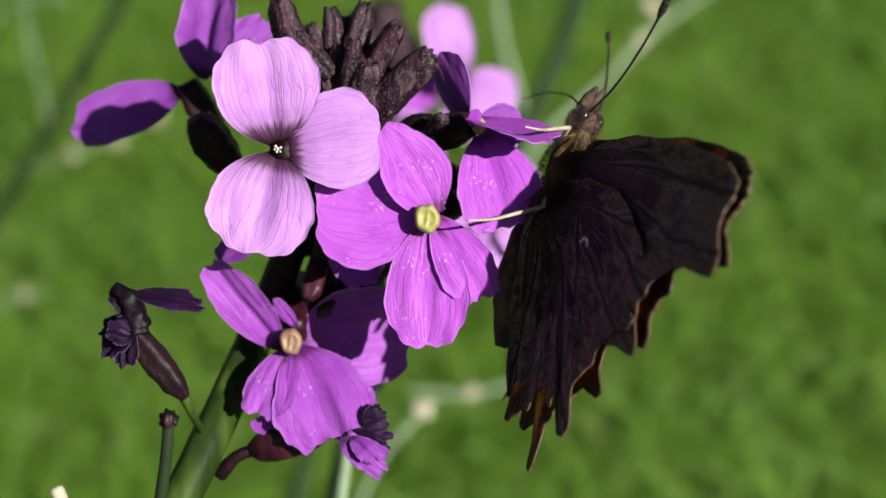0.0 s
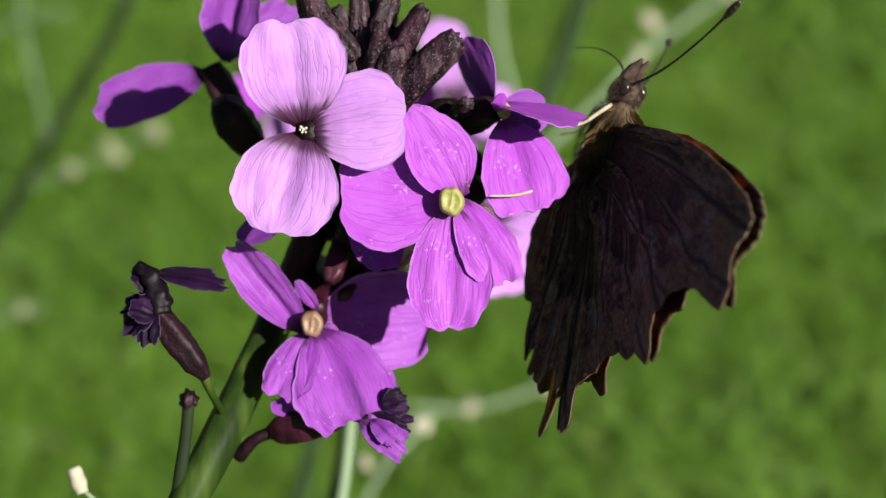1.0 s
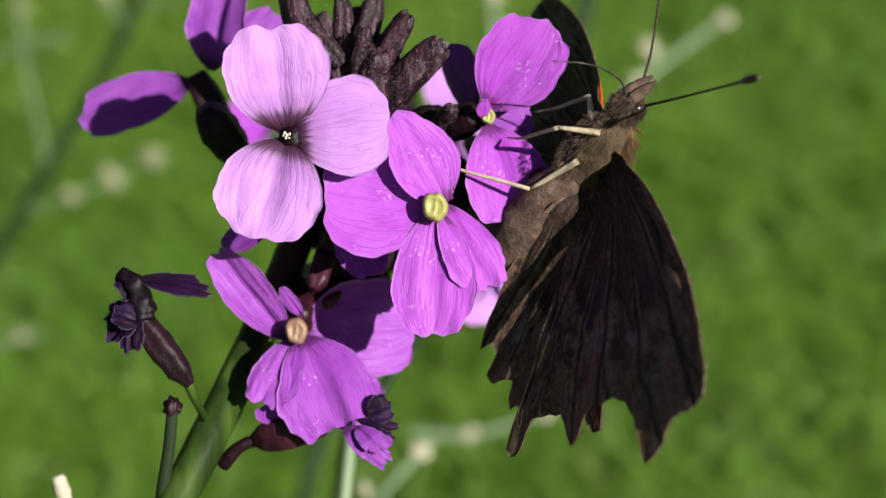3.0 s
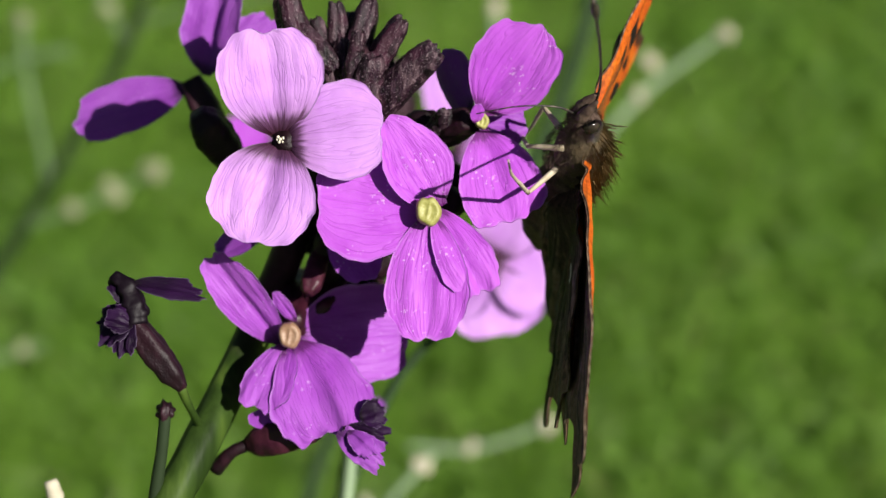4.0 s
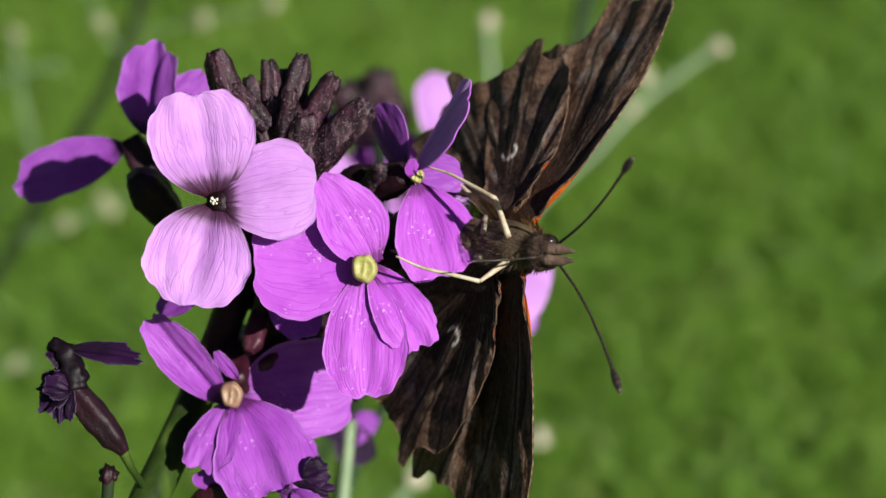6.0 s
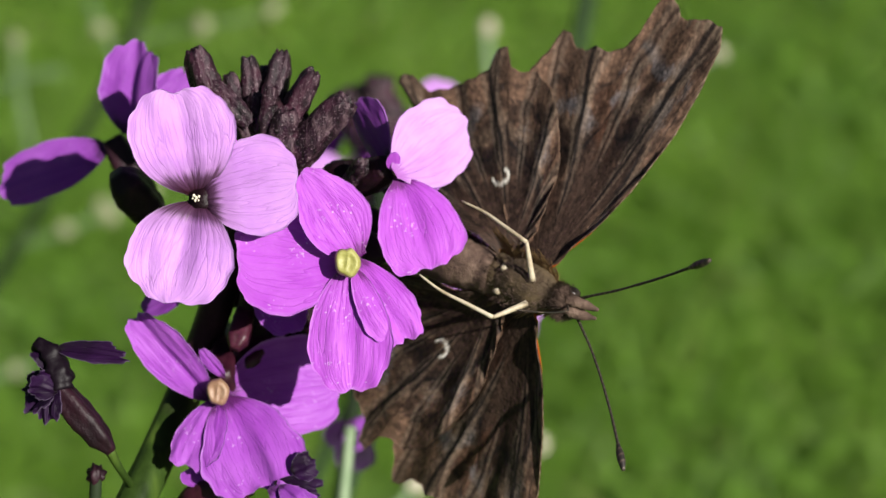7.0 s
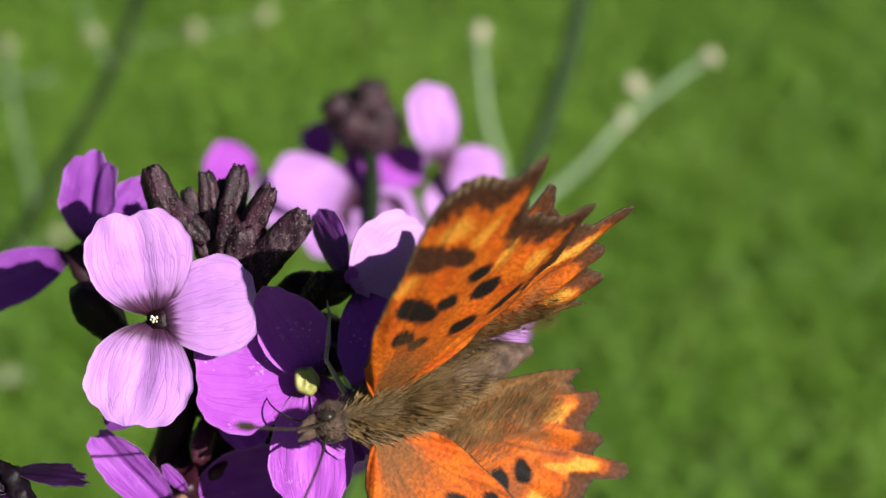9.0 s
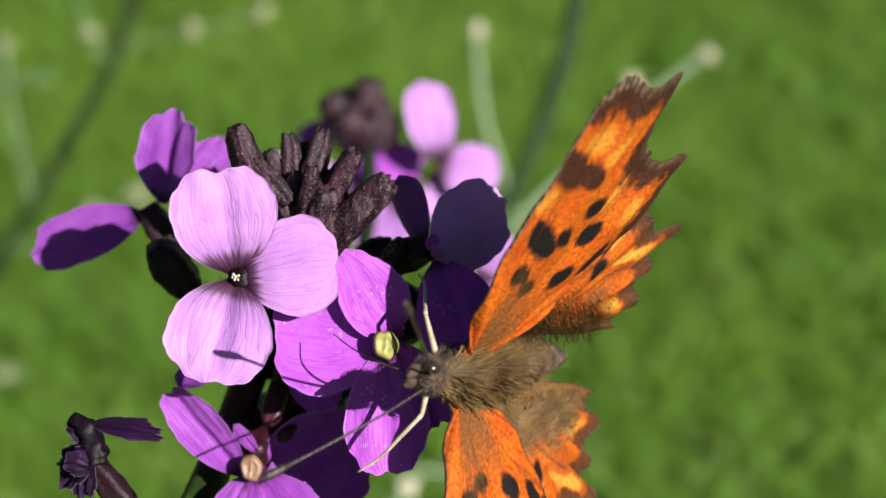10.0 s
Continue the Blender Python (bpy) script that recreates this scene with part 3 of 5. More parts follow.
def bud(parent, base, tip, width, seed=0, mat=None):
    """A closed bud: a tapered, ridged column of four sepals with a blunt ragged end."""
    a, b = at(*base), at(*tip)
    d = b - a
    r = width * UNIT * 0.47
    rnd = random.Random(seed)
    side = d.normalized().orthogonal().normalized()
    other = d.normalized().cross(side)
    sway = side * r * rnd.uniform(-0.2, 0.2) + other * r * rnd.uniform(-0.2, 0.2)
    verts, faces = [], []
    n, m = 22, 36
    spin = rnd.uniform(0, 1.5)
    for i in range(n):
        u = i / (n - 1)
        c = a + d * min(u, 0.985) + sway * math.sin(u * math.pi)
        rr = r * (0.78 + 0.34 * math.sin(min(u / 0.42, 1) * math.pi / 2)) * (1 - 0.26 * max(0, u - 0.35) / 0.65) * (1 - 0.22 * max(0, u - 0.86) / 0.14)
        for j in range(m):
            w = 2 * math.pi * j / m
            q = rr * (1 - 0.20 * abs(math.cos(2 * w + spin)) ** 9 + 0.03 * math.cos(12 * w + 3 * u))
            q *= 1 + 0.16 * noise.noise(Vector((u * 4.5 + seed, math.cos(w) * 1.6, math.sin(w) * 1.6))) + 0.10 * noise.noise(Vector((u * 14, math.cos(w) * 5, seed + math.sin(w) * 5)))
            rag = d * (0.07 * noise.noise(Vector((seed * 3.1, math.cos(w) * 2.4, math.sin(w) * 2.4))) * max(0, u - 0.7) / 0.3)
            verts.append(c + side * math.cos(w) * q + other * math.sin(w) * q + rag)
    # the mouth falls back inside
    for i, (k, back) in enumerate(((0.72, 0.01), (0.4, -0.07), (0.02, -0.10))):
        for j in range(m):
            p = verts[(n - 1) * m + j]
            c = a + d * 0.985
            verts.append(c + (p - c) * k * (1 + 0.25 * noise.noise(Vector((j * 0.9, seed, i)))) + d * back)
    for i in range(n + 2):
        for j in range(m):
            k = (j + 1) % m
            faces.append((i * m + j, i * m + k, i * m + m + k, i * m + m + j))
    return shape("bud", verts, faces, mat or SEPAL, parent)


def stigma(parent, x, y, depth, w, h, mat):
    """A two-lobed pad with a soft raised rim."""
    c = at(x, y, depth)
    verts, faces = [], []
    n, m = 9, 28
    for i in range(n):
        q = i / (n - 1)
        for j in range(m):
            a = 2 * math.pi * j / m
            out = 1 + 0.07 * math.cos(2 * a + 0.6) - 0.12 * math.exp(-((a - 1.6) / 0.35) ** 2) + 0.04 * math.sin(5 * a + x)
            e, g = math.cos(a) * q * out, math.sin(a) * q * out
            lift = 0.00075 * max(0.0, 1 - q ** 5) ** 0.5 - 0.00028 * math.exp(-(q / 0.62) ** 4) + 0.00016 * math.exp(-((e - 0.25 * g) / 0.16) ** 2) * (1 - q)
            verts.append(c + Vector((e * w * UNIT / 2, -lift, g * h * UNIT / 2)))
    for j in range(m):
        verts.append(verts[(n - 1) * m + j] * 0.6 + c * 0.4 + Vector((0, 0.0016, 0)))
    for i in range(n):
        for j in range(m):
            k = (j + 1) % m
            faces.append((i * m + j, i * m + m + j, i * m + m + k, i * m + k))
    return shape("stigma", verts, faces, mat, parent)


# ---- the lawn ----
def lawn():
    m = Nodes("turf")
    big = m.noise(1.6, 3)
    mid = m.noise(14, 4)
    base = m.ramp(mid, [(0.3, (0.060, 0.130, 0.014)), (0.52, (0.082, 0.172, 0.020)), (0.75, (0.115, 0.21, 0.034))])
    base = m.mix(m.ramp(big, [(0.42, (0, 0, 0)), (0.62, (1, 1, 1))]), base, (0.085, 0.15, 0.024))
    dry = m.ramp(m.noise(3.1, 3), [(0.60, (0, 0, 0)), (0.75, (0.55, 0.55, 0.55))])
    m.color(m.mix(dry, base, (0.13, 0.13, 0.05)))
    m.rough(0.85)
    m.bump(m.noise(60, 4), 0.8, 0.01)
    rings, sides = [0.0, 0.3, 0.6, 1, 1.5, 2.2, 3.2, 5, 9, 20, 60, 200, 900], 48
    verts, faces = [Vector((0, 0, 0))], []
    for r in rings[1:]:
        for j in range(sides):
            a = 2 * math.pi * j / sides
            verts.append(Vector((r * math.cos(a), r * math.sin(a), 0.012 * noise.noise(Vector((r * math.cos(a), r * math.sin(a), 0.3))) if r < 10 else 0)))
    for j in range(sides):
        faces.append((0, 1 + j, 1 + (j + 1) % sides))
    for i in range(len(rings) - 2):
        for j in range(sides):
            k = (j + 1) % sides
            a = 1 + i * sides
            faces.append((a + j, a + sides + j, a + sides + k, a + k))
    tagged(shape("ground", verts, faces, m.mat), "green mown lawn stretching away behind the flowers", "lawn", kind="structure")

    g = Nodes("grass_blade")
    geo = g.n.new("ShaderNodeNewGeometry")
    base = g.ramp(geo.outputs["Random Per Island"], [(0.0, (0.128, 0.245, 0.022)), (0.6, (0.150, 0.298, 0.028)), (0.93, (0.180, 0.335, 0.042)), (1.0, (0.24, 0.28, 0.085))])
    patch = g.ramp(g.noise(5.0, 3), [(0.35, (0.86, 0.90, 0.86)), (0.65, (1.10, 1.06, 1.06))])
    base = g.mix(1.0, base, patch, "MULTIPLY")
    g.color(base)
    g.rough(0.55)
    g.translucent(base, 0.4)
    rs = np.random.RandomState(4)
    n = 190000
    out, turn = 2.5 * rs.rand(n) ** 0.7 * (0.85 + 0.3 * rs.rand(n)), rs.rand(n) * 2 * np.pi
    x, y = out * np.cos(turn), 1.1 + out * np.sin(turn)
    ang = rs.rand(n) * 2 * np.pi
    hgt = 0.022 + 0.026 * rs.rand(n)
    wid = 0.0013 + 0.0012 * rs.rand(n)
    lean = 0.7 + 1.3 * rs.rand(n)
    dx, dy = np.cos(ang), np.sin(ang)
    la = rs.rand(n) * 2 * np.pi
    lx, ly = np.cos(la) * hgt * lean, np.sin(la) * hgt * lean
    V = np.zeros((n, 5, 3))
    V[:, 0] = np.stack([x - dx * wid, y - dy * wid, 0 * x - 0.012], 1)
    V[:, 1] = np.stack([x + dx * wid, y + dy * wid, 0 * x - 0.012], 1)
    V[:, 2] = np.stack([x - dx * wid * 0.8 + lx * 0.35, y - dy * wid * 0.8 + ly * 0.35, hgt * 0.6], 1)
    V[:, 3] = np.stack([x + dx * wid * 0.8 + lx * 0.35, y + dy * wid * 0.8 + ly * 0.35, hgt * 0.6], 1)
    V[:, 4] = np.stack([x + lx, y + ly, hgt], 1)
    k = np.arange(n)[:, None] * 5
    F = [tuple(q) for q in (k + np.array([0, 1, 3, 2])).tolist()] + [tuple(q) for q in (k + np.array([2, 3, 4])).tolist()]
    tagged(shape("lawn_grass", V.reshape(-1, 3), F, g.mat, smooth=False), "short green grass blades of the mown lawn", "grass", kind="stuff")


lawn()


# ---- the flower head that sways ----
def empty(name, label, category, group=""):
    ob = new(name)
    ob.empty_display_size = 0.01
    return tagged(ob, label, category, group)


def wallflower():
    root = empty("wallflower", "mauve wallflower head with open flowers and dark buds", "flower")
    down = (BASIS.transposed() @ Vector((0.03, 0, -1))).normalized()
    low = at(265, 1065, 6)
    pts = [at(655, 170, 5), at(610, 270, 8), at(555, 420, 12), at(490, 580, 16), at(428, 722, 14), at(352, 880, 8), low]
    pts += [low + down * d for d in (0.01, 0.03, 0.07, 0.15, 0.3, 0.45, 0.61)]
    u = UNIT
    v, f = tube(pts, [24 * u, 30 * u, 33 * u, 36 * u, 36 * u, 37 * u, 38 * u, 42 * u, 44 * u, 44 * u], 90, 20, 6, 0.03, 0.05)
    shape("stem", v, f, STEM, root, "thick green stem flushed maroon near the flowers")

    # pale lilac flower with a dark throat
    fl = calyx(root, (560, 372, 11), (503, 333, 1.2), 52, seed=1)
    lab = "pale lilac petals"
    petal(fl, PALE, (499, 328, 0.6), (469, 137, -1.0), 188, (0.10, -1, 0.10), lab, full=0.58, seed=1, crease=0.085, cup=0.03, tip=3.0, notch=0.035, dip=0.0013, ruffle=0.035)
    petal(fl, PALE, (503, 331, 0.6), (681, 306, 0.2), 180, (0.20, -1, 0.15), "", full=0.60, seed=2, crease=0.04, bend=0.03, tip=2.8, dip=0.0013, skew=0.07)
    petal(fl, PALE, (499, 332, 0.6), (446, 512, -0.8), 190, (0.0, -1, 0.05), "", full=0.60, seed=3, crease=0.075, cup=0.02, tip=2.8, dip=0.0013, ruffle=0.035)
    pieces = []
    for k, (dx, dy, r) in enumerate(((0, 0, 1.0), (-4, -4, 0.9), (5, -2, 0.75), (-2, 5, 0.8), (4, 5, 0.6), (-6, 1, 0.55))):
        pieces.append(ball(at(500 + dx, 331 + dy, 0.75 - 0.05 * k), (0.00014 * r, 0.00018 * r, 0.00017 * r), None, 7, 9, 0.3, k))
    v, f = join(*pieces)
    shape("anther", v, f, ANTHER, fl, "tiny cream anthers")

    # mauve flower with a yellow-green stigma
    fl = calyx(root, (660, 380, 14), (748, 452, 3.2), 60, seed=2)
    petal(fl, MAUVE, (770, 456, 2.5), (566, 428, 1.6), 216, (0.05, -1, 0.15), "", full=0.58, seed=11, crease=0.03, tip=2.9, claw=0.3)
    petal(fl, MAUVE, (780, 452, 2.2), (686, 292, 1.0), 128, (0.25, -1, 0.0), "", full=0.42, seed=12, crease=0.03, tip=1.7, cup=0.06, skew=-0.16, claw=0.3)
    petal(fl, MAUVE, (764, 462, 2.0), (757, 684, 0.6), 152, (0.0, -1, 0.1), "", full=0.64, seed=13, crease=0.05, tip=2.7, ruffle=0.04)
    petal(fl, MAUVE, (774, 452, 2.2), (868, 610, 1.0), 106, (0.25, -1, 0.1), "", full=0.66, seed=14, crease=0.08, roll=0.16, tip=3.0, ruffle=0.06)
    stigma(fl, 762, 458, 0.6, 44, 58, STIGMA_Y)

    # purple flower with a tan stigma
    fl = calyx(root, (552, 560, 20), (518, 660, 10.5), 74, REDBUD, seed=3)
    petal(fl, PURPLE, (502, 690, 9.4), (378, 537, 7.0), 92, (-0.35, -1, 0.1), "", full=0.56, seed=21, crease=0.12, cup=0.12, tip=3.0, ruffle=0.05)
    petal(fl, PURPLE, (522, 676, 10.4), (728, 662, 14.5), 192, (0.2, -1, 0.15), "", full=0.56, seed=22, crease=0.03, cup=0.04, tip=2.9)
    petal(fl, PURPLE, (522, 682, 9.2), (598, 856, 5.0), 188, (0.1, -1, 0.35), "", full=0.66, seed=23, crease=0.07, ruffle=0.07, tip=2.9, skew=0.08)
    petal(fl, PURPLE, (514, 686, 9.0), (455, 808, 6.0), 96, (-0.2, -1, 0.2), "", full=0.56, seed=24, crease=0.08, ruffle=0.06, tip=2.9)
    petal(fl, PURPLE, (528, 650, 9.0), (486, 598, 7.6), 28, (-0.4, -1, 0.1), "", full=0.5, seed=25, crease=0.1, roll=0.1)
    stigma(fl, 516, 674, 7.4, 40, 56, STIGMA_B)

    # violet flower turned away at the back
    fl = calyx(root, (408, 345, 21), (340, 216, 20.5), 62, seed=4)
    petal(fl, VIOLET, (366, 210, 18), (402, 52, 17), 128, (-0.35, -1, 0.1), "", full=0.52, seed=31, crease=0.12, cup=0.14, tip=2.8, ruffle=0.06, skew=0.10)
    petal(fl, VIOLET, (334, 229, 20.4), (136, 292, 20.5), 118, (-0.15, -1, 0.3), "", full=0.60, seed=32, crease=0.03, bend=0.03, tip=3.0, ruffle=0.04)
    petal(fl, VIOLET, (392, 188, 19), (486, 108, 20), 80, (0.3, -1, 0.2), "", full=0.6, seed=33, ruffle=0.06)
    v, f = tube([at(418, 352, 17), at(470, 420, 15), at(530, 470, 13)], [12 * u, 11 * u, 14 * u], 10, 8)
    shape("pedicel", v, f, CALYX, root)

    # flower beside the butterfly
    global SIDE_PETAL, SIDE_FLOWER
    fl = calyx(root, (735, 335, 12), (838, 292, 6.0), 62, seed=5)
    SIDE_FLOWER = fl
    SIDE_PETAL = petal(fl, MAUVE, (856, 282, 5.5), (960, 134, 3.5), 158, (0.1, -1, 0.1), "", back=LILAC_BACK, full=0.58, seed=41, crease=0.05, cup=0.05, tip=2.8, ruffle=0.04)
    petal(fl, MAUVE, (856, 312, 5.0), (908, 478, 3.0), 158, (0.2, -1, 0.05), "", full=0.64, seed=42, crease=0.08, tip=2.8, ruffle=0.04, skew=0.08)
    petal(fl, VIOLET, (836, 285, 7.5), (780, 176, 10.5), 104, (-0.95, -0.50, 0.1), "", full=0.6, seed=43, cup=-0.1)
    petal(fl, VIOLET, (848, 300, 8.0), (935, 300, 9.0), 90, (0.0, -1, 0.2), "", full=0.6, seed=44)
    petal(fl, MAUVE, (845, 300, 4.6), (852, 268, 3.6), 26, (0.3, -1, 0.0), "", full=0.5, seed=45)
    stigma(fl, 856, 296, 5.2, 26, 34, STIGMA_Y)

    # more closed flowers massed round the stem
    for k, (b, m, w, mt) in enumerate((((565, 590, 15), (602, 468, 10), 72, CALYX), ((560, 470, 15), (486, 452, 12), 58, CALYX), ((650, 410, 13), (598, 348, 9), 60, CALYX), ((690, 345, 13), (770, 285, 9), 62, CALYX),
                                       ((425, 372, 14), (352, 280, 10), 78, CALYX), ((610, 570, 15), (548, 640, 12), 62, REDBUD), ((640, 520, 14), (700, 470, 9), 56, CALYX), ((575, 520, 12), (548, 600, 9), 46, REDBUD), ((575, 400, 18), (535, 520, 16), 84, CALYX), ((610, 440, 19), (690, 560, 17), 92, CALYX), ((590, 540, 19), (672, 610, 17), 84, CALYX),
                                       ((660, 420, 17), (770, 500, 14), 70, CALYX), ((560, 480, 19), (640, 500, 17), 100, CALYX), ((520, 560, 19), (600, 640, 18), 90, CALYX), ((700, 360, 15), (830, 400, 13), 70, CALYX), ((730, 420, 13), (822, 442, 10), 72, CALYX))):
        calyx(root, b, m, w, mt, "closed_flower", 0.45, 300 + k)

    # petals that peep out behind the stem
    petal(root, VIOLET, (470, 490, 10), (385, 520, 12), 56, (-0.2, -1, 0.3), "", full=0.6, seed=51)
    petal(root, PURPLE, (590, 470, 10), (660, 575, 8), 90, (0.0, -1, 0.3), "", full=0.6, seed=52)

    # the buds at the top
    for i, (b, t, w) in enumerate((
            ((545, 195, 6), (505, 66, 4), 58), ((598, 205, 5), (532, 128, 4.5), 44), ((600, 215, 8), (597, 84, 7.5), 46),
            ((622, 220, 7), (660, 80, 7.5), 54), ((650, 230, 6), (716, 116, 4), 48), ((622, 235, 5), (640, 138, 3), 36),
            ((612, 240, 6), (610, 148, 5), 36), ((655, 285, 6), (664, 180, 3.5), 62), ((664, 286, 6.5), (776, 170, 3), 72),
            ((600, 250, 7), (570, 180, 5), 40), ((640, 290, 7), (616, 195, 5), 54), ((630, 190, 9), (628, 102, 9.5), 40), ((760, 330, 9), (795, 282, 6), 44),
            ((640, 210, 8), (690, 150, 6), 40), ((650, 260, 7), (700, 196, 5), 46), ((585, 190, 8), (560, 112, 7.5), 38))):
        bud(root, b, t, w, seed=60 + i)

    # a spent flower on the left
    wilt = calyx(root, (328, 772, 3), (238, 655, 2), 52, seed=6)
    for k, (b, t, w, rl) in enumerate((((238, 650, 2), (176, 690, 0.5), 60, 0.3), ((236, 648, 1.5), (212, 722, 0), 46, 0.35), ((232, 640, 2.5), (165, 655, 2.5), 52, 0.4),
                                     ((236, 584, 2), (364, 604, 1), 44, 0.05), ((228, 625, 2.2), (206, 572, 2), 40, 0.4), ((240, 660, 1), (190, 640, 0), 60, 0.3))):
        petal(wilt, WILTED, b, t, w, (0.2 * k - 0.5, -1, 0.6), "", full=0.55, seed=80 + k, ruffle=0.12, crease=0.2, roll=rl, tip=2.4)
    v, f = tube([at(203, 572, 2.5), at(226, 592, 2.4), at(240, 625, 2.2), at(246, 660, 2)], [12 * u, 20 * u, 26 * u, 24 * u], 18, 16, 5, 0.16, 0.45, 5)
    shape("withered_base", v, f, WILTED, wilt, "blackened crumpled petal bases")
    v, f = tube([at(322, 765, 3), at(340, 805, 5), at(362, 842, 9), at(385, 870, 12)], [10 * u, 7 * u, 8 * u, 10 * u], 12, 10)
    shape("pedicel", v, f, STEM, root)
    v, f = tube([at(92, 930, 12), at(100, 955, 12), at(108, 975, 12)], [12 * u, 17 * u, 12 * u], 8, 8, 0, 0, 0.3)
    young = shape("bud", v, f, SEEDTIP, root, "small pale bud")
    v, f = tube([at(106, 968, 12), at(150, 1010, 12), at(230, 1110, 12), at(300, 1180, 12)], [5 * u, 5 * u, 7 * u], 12, 6)
    shape("pedicel", v, f, SEEDSTALK, young)
    # young pod under it
    v, f = tube([at(296, 818, 5), at(290, 880, 5), at(276, 1000, 6), at(300, 1080, 7)], [11 * u, 11 * u, 13 * u, 10 * u], 14, 12)
    pod = shape("pod", v, f, DARKSTALK, root, "narrow dark green seed pod")
    v, f = ball(at(296, 812, 5), (0.00075, 0.0007, 0.00095), None, 12, 16, 0.6)
    shape("tip", v, f, CALYX, pod)
    # red calyx and a crumpled flower below
    red = calyx(root, (440, 868, 9), (560, 838, 7), 72, REDBUD, seed=7)
    v, f = tube([at(385, 910, 10), at(415, 880, 9), at(450, 866, 9)], [16 * u, 12 * u, 12 * u], 10, 10)
    shape("pedicel", v, f, CALYX, root)
    petal(red, PURPLE, (480, 842, 7), (470, 800, 7), 70, (-0.2, -1, 0.4), "", full=0.6, seed=90, roll=0.2)
    for k, (b, t, w, rl) in enumerate((((600, 850, 4), (690, 905, 3), 60, 0.2), ((610, 840, 5), (702, 860, 4), 50, 0.3), ((640, 820, 5), (690, 810, 5), 56, 0.3), ((620, 845, 4), (668, 890, 2), 40, 0.35))):
        petal(red, (VIOLET, WILTED, WILTED, VIOLET)[k], b, t, w, (0.3, -1, 0.3), "", full=0.58, seed=94 + k, ruffle=0.12, crease=0.15, roll=rl)
    return root


HEAD = wallflower()


# ---- the plants behind ----
def far(x, y, dist):
    k = math.tan(radians(LENS / 2)) / 784
    return EYE + (RIGHT * ((x - 784) * k) + UPWARD * ((441 - y) * k) + AHEAD) * dist


def stalk(parent, pts, dist, width, mat, name="stalk", end=None):
    p = [far(x, y, d if d else dist) for x, y, d in pts]
    r = 0.72 * width * dist * math.tan(radians(LENS / 2)) / 1568
    v, f = tube(p, [r] * 2 if end is None else [r, r * end], 8 * len(p), 8, 0, 0, 0.2, pts[0][0])
    return shape(name, v, f, mat, parent)


def tip(parent, x, y, dist, size, mat=None):
    r = 0.8 * size * dist * math.tan(radians(LENS / 2)) / 1568
    c = far(x, y, dist)
    v, f = join(*[ball(c + Vector((random.uniform(-1, 1), random.uniform(-1, 1), random.uniform(-1, 1))) * r * 0.4, (r * 0.6, r * 0.7, r * 0.6), None, 6, 8, 0.3, k) for k in range(4)])
    return shape("seed_tip", v, f, mat or SEEDTIP, parent)


def far_petal(parent, mat, base, end, width, dist, seed, lean=(0, -1, 0.3)):
    a, b = far(*base, dist), far(*end, dist)
    v, f, uv = petal_mesh((b - a).length, 1.45 * width * dist * math.tan(radians(LENS / 2)) / 784, full=0.6, seed=seed, tip=2.7, nu=14, nv=9)
    ob = shape("petal", v, f, mat, parent, uvs=uv)
    ob.matrix_basis = petal_turn(a, b, BASIS @ Vector(lean))
    return ob


def rooted(pts):
    """The points of a stem, carried on straight down into the lawn."""
    last = pts[-1]
    return pts + [last + Vector((0, 0, -d)) for d in (0.03, 0.09, 0.2, 0.38)] + [Vector((last.x, last.y, -0.01))]


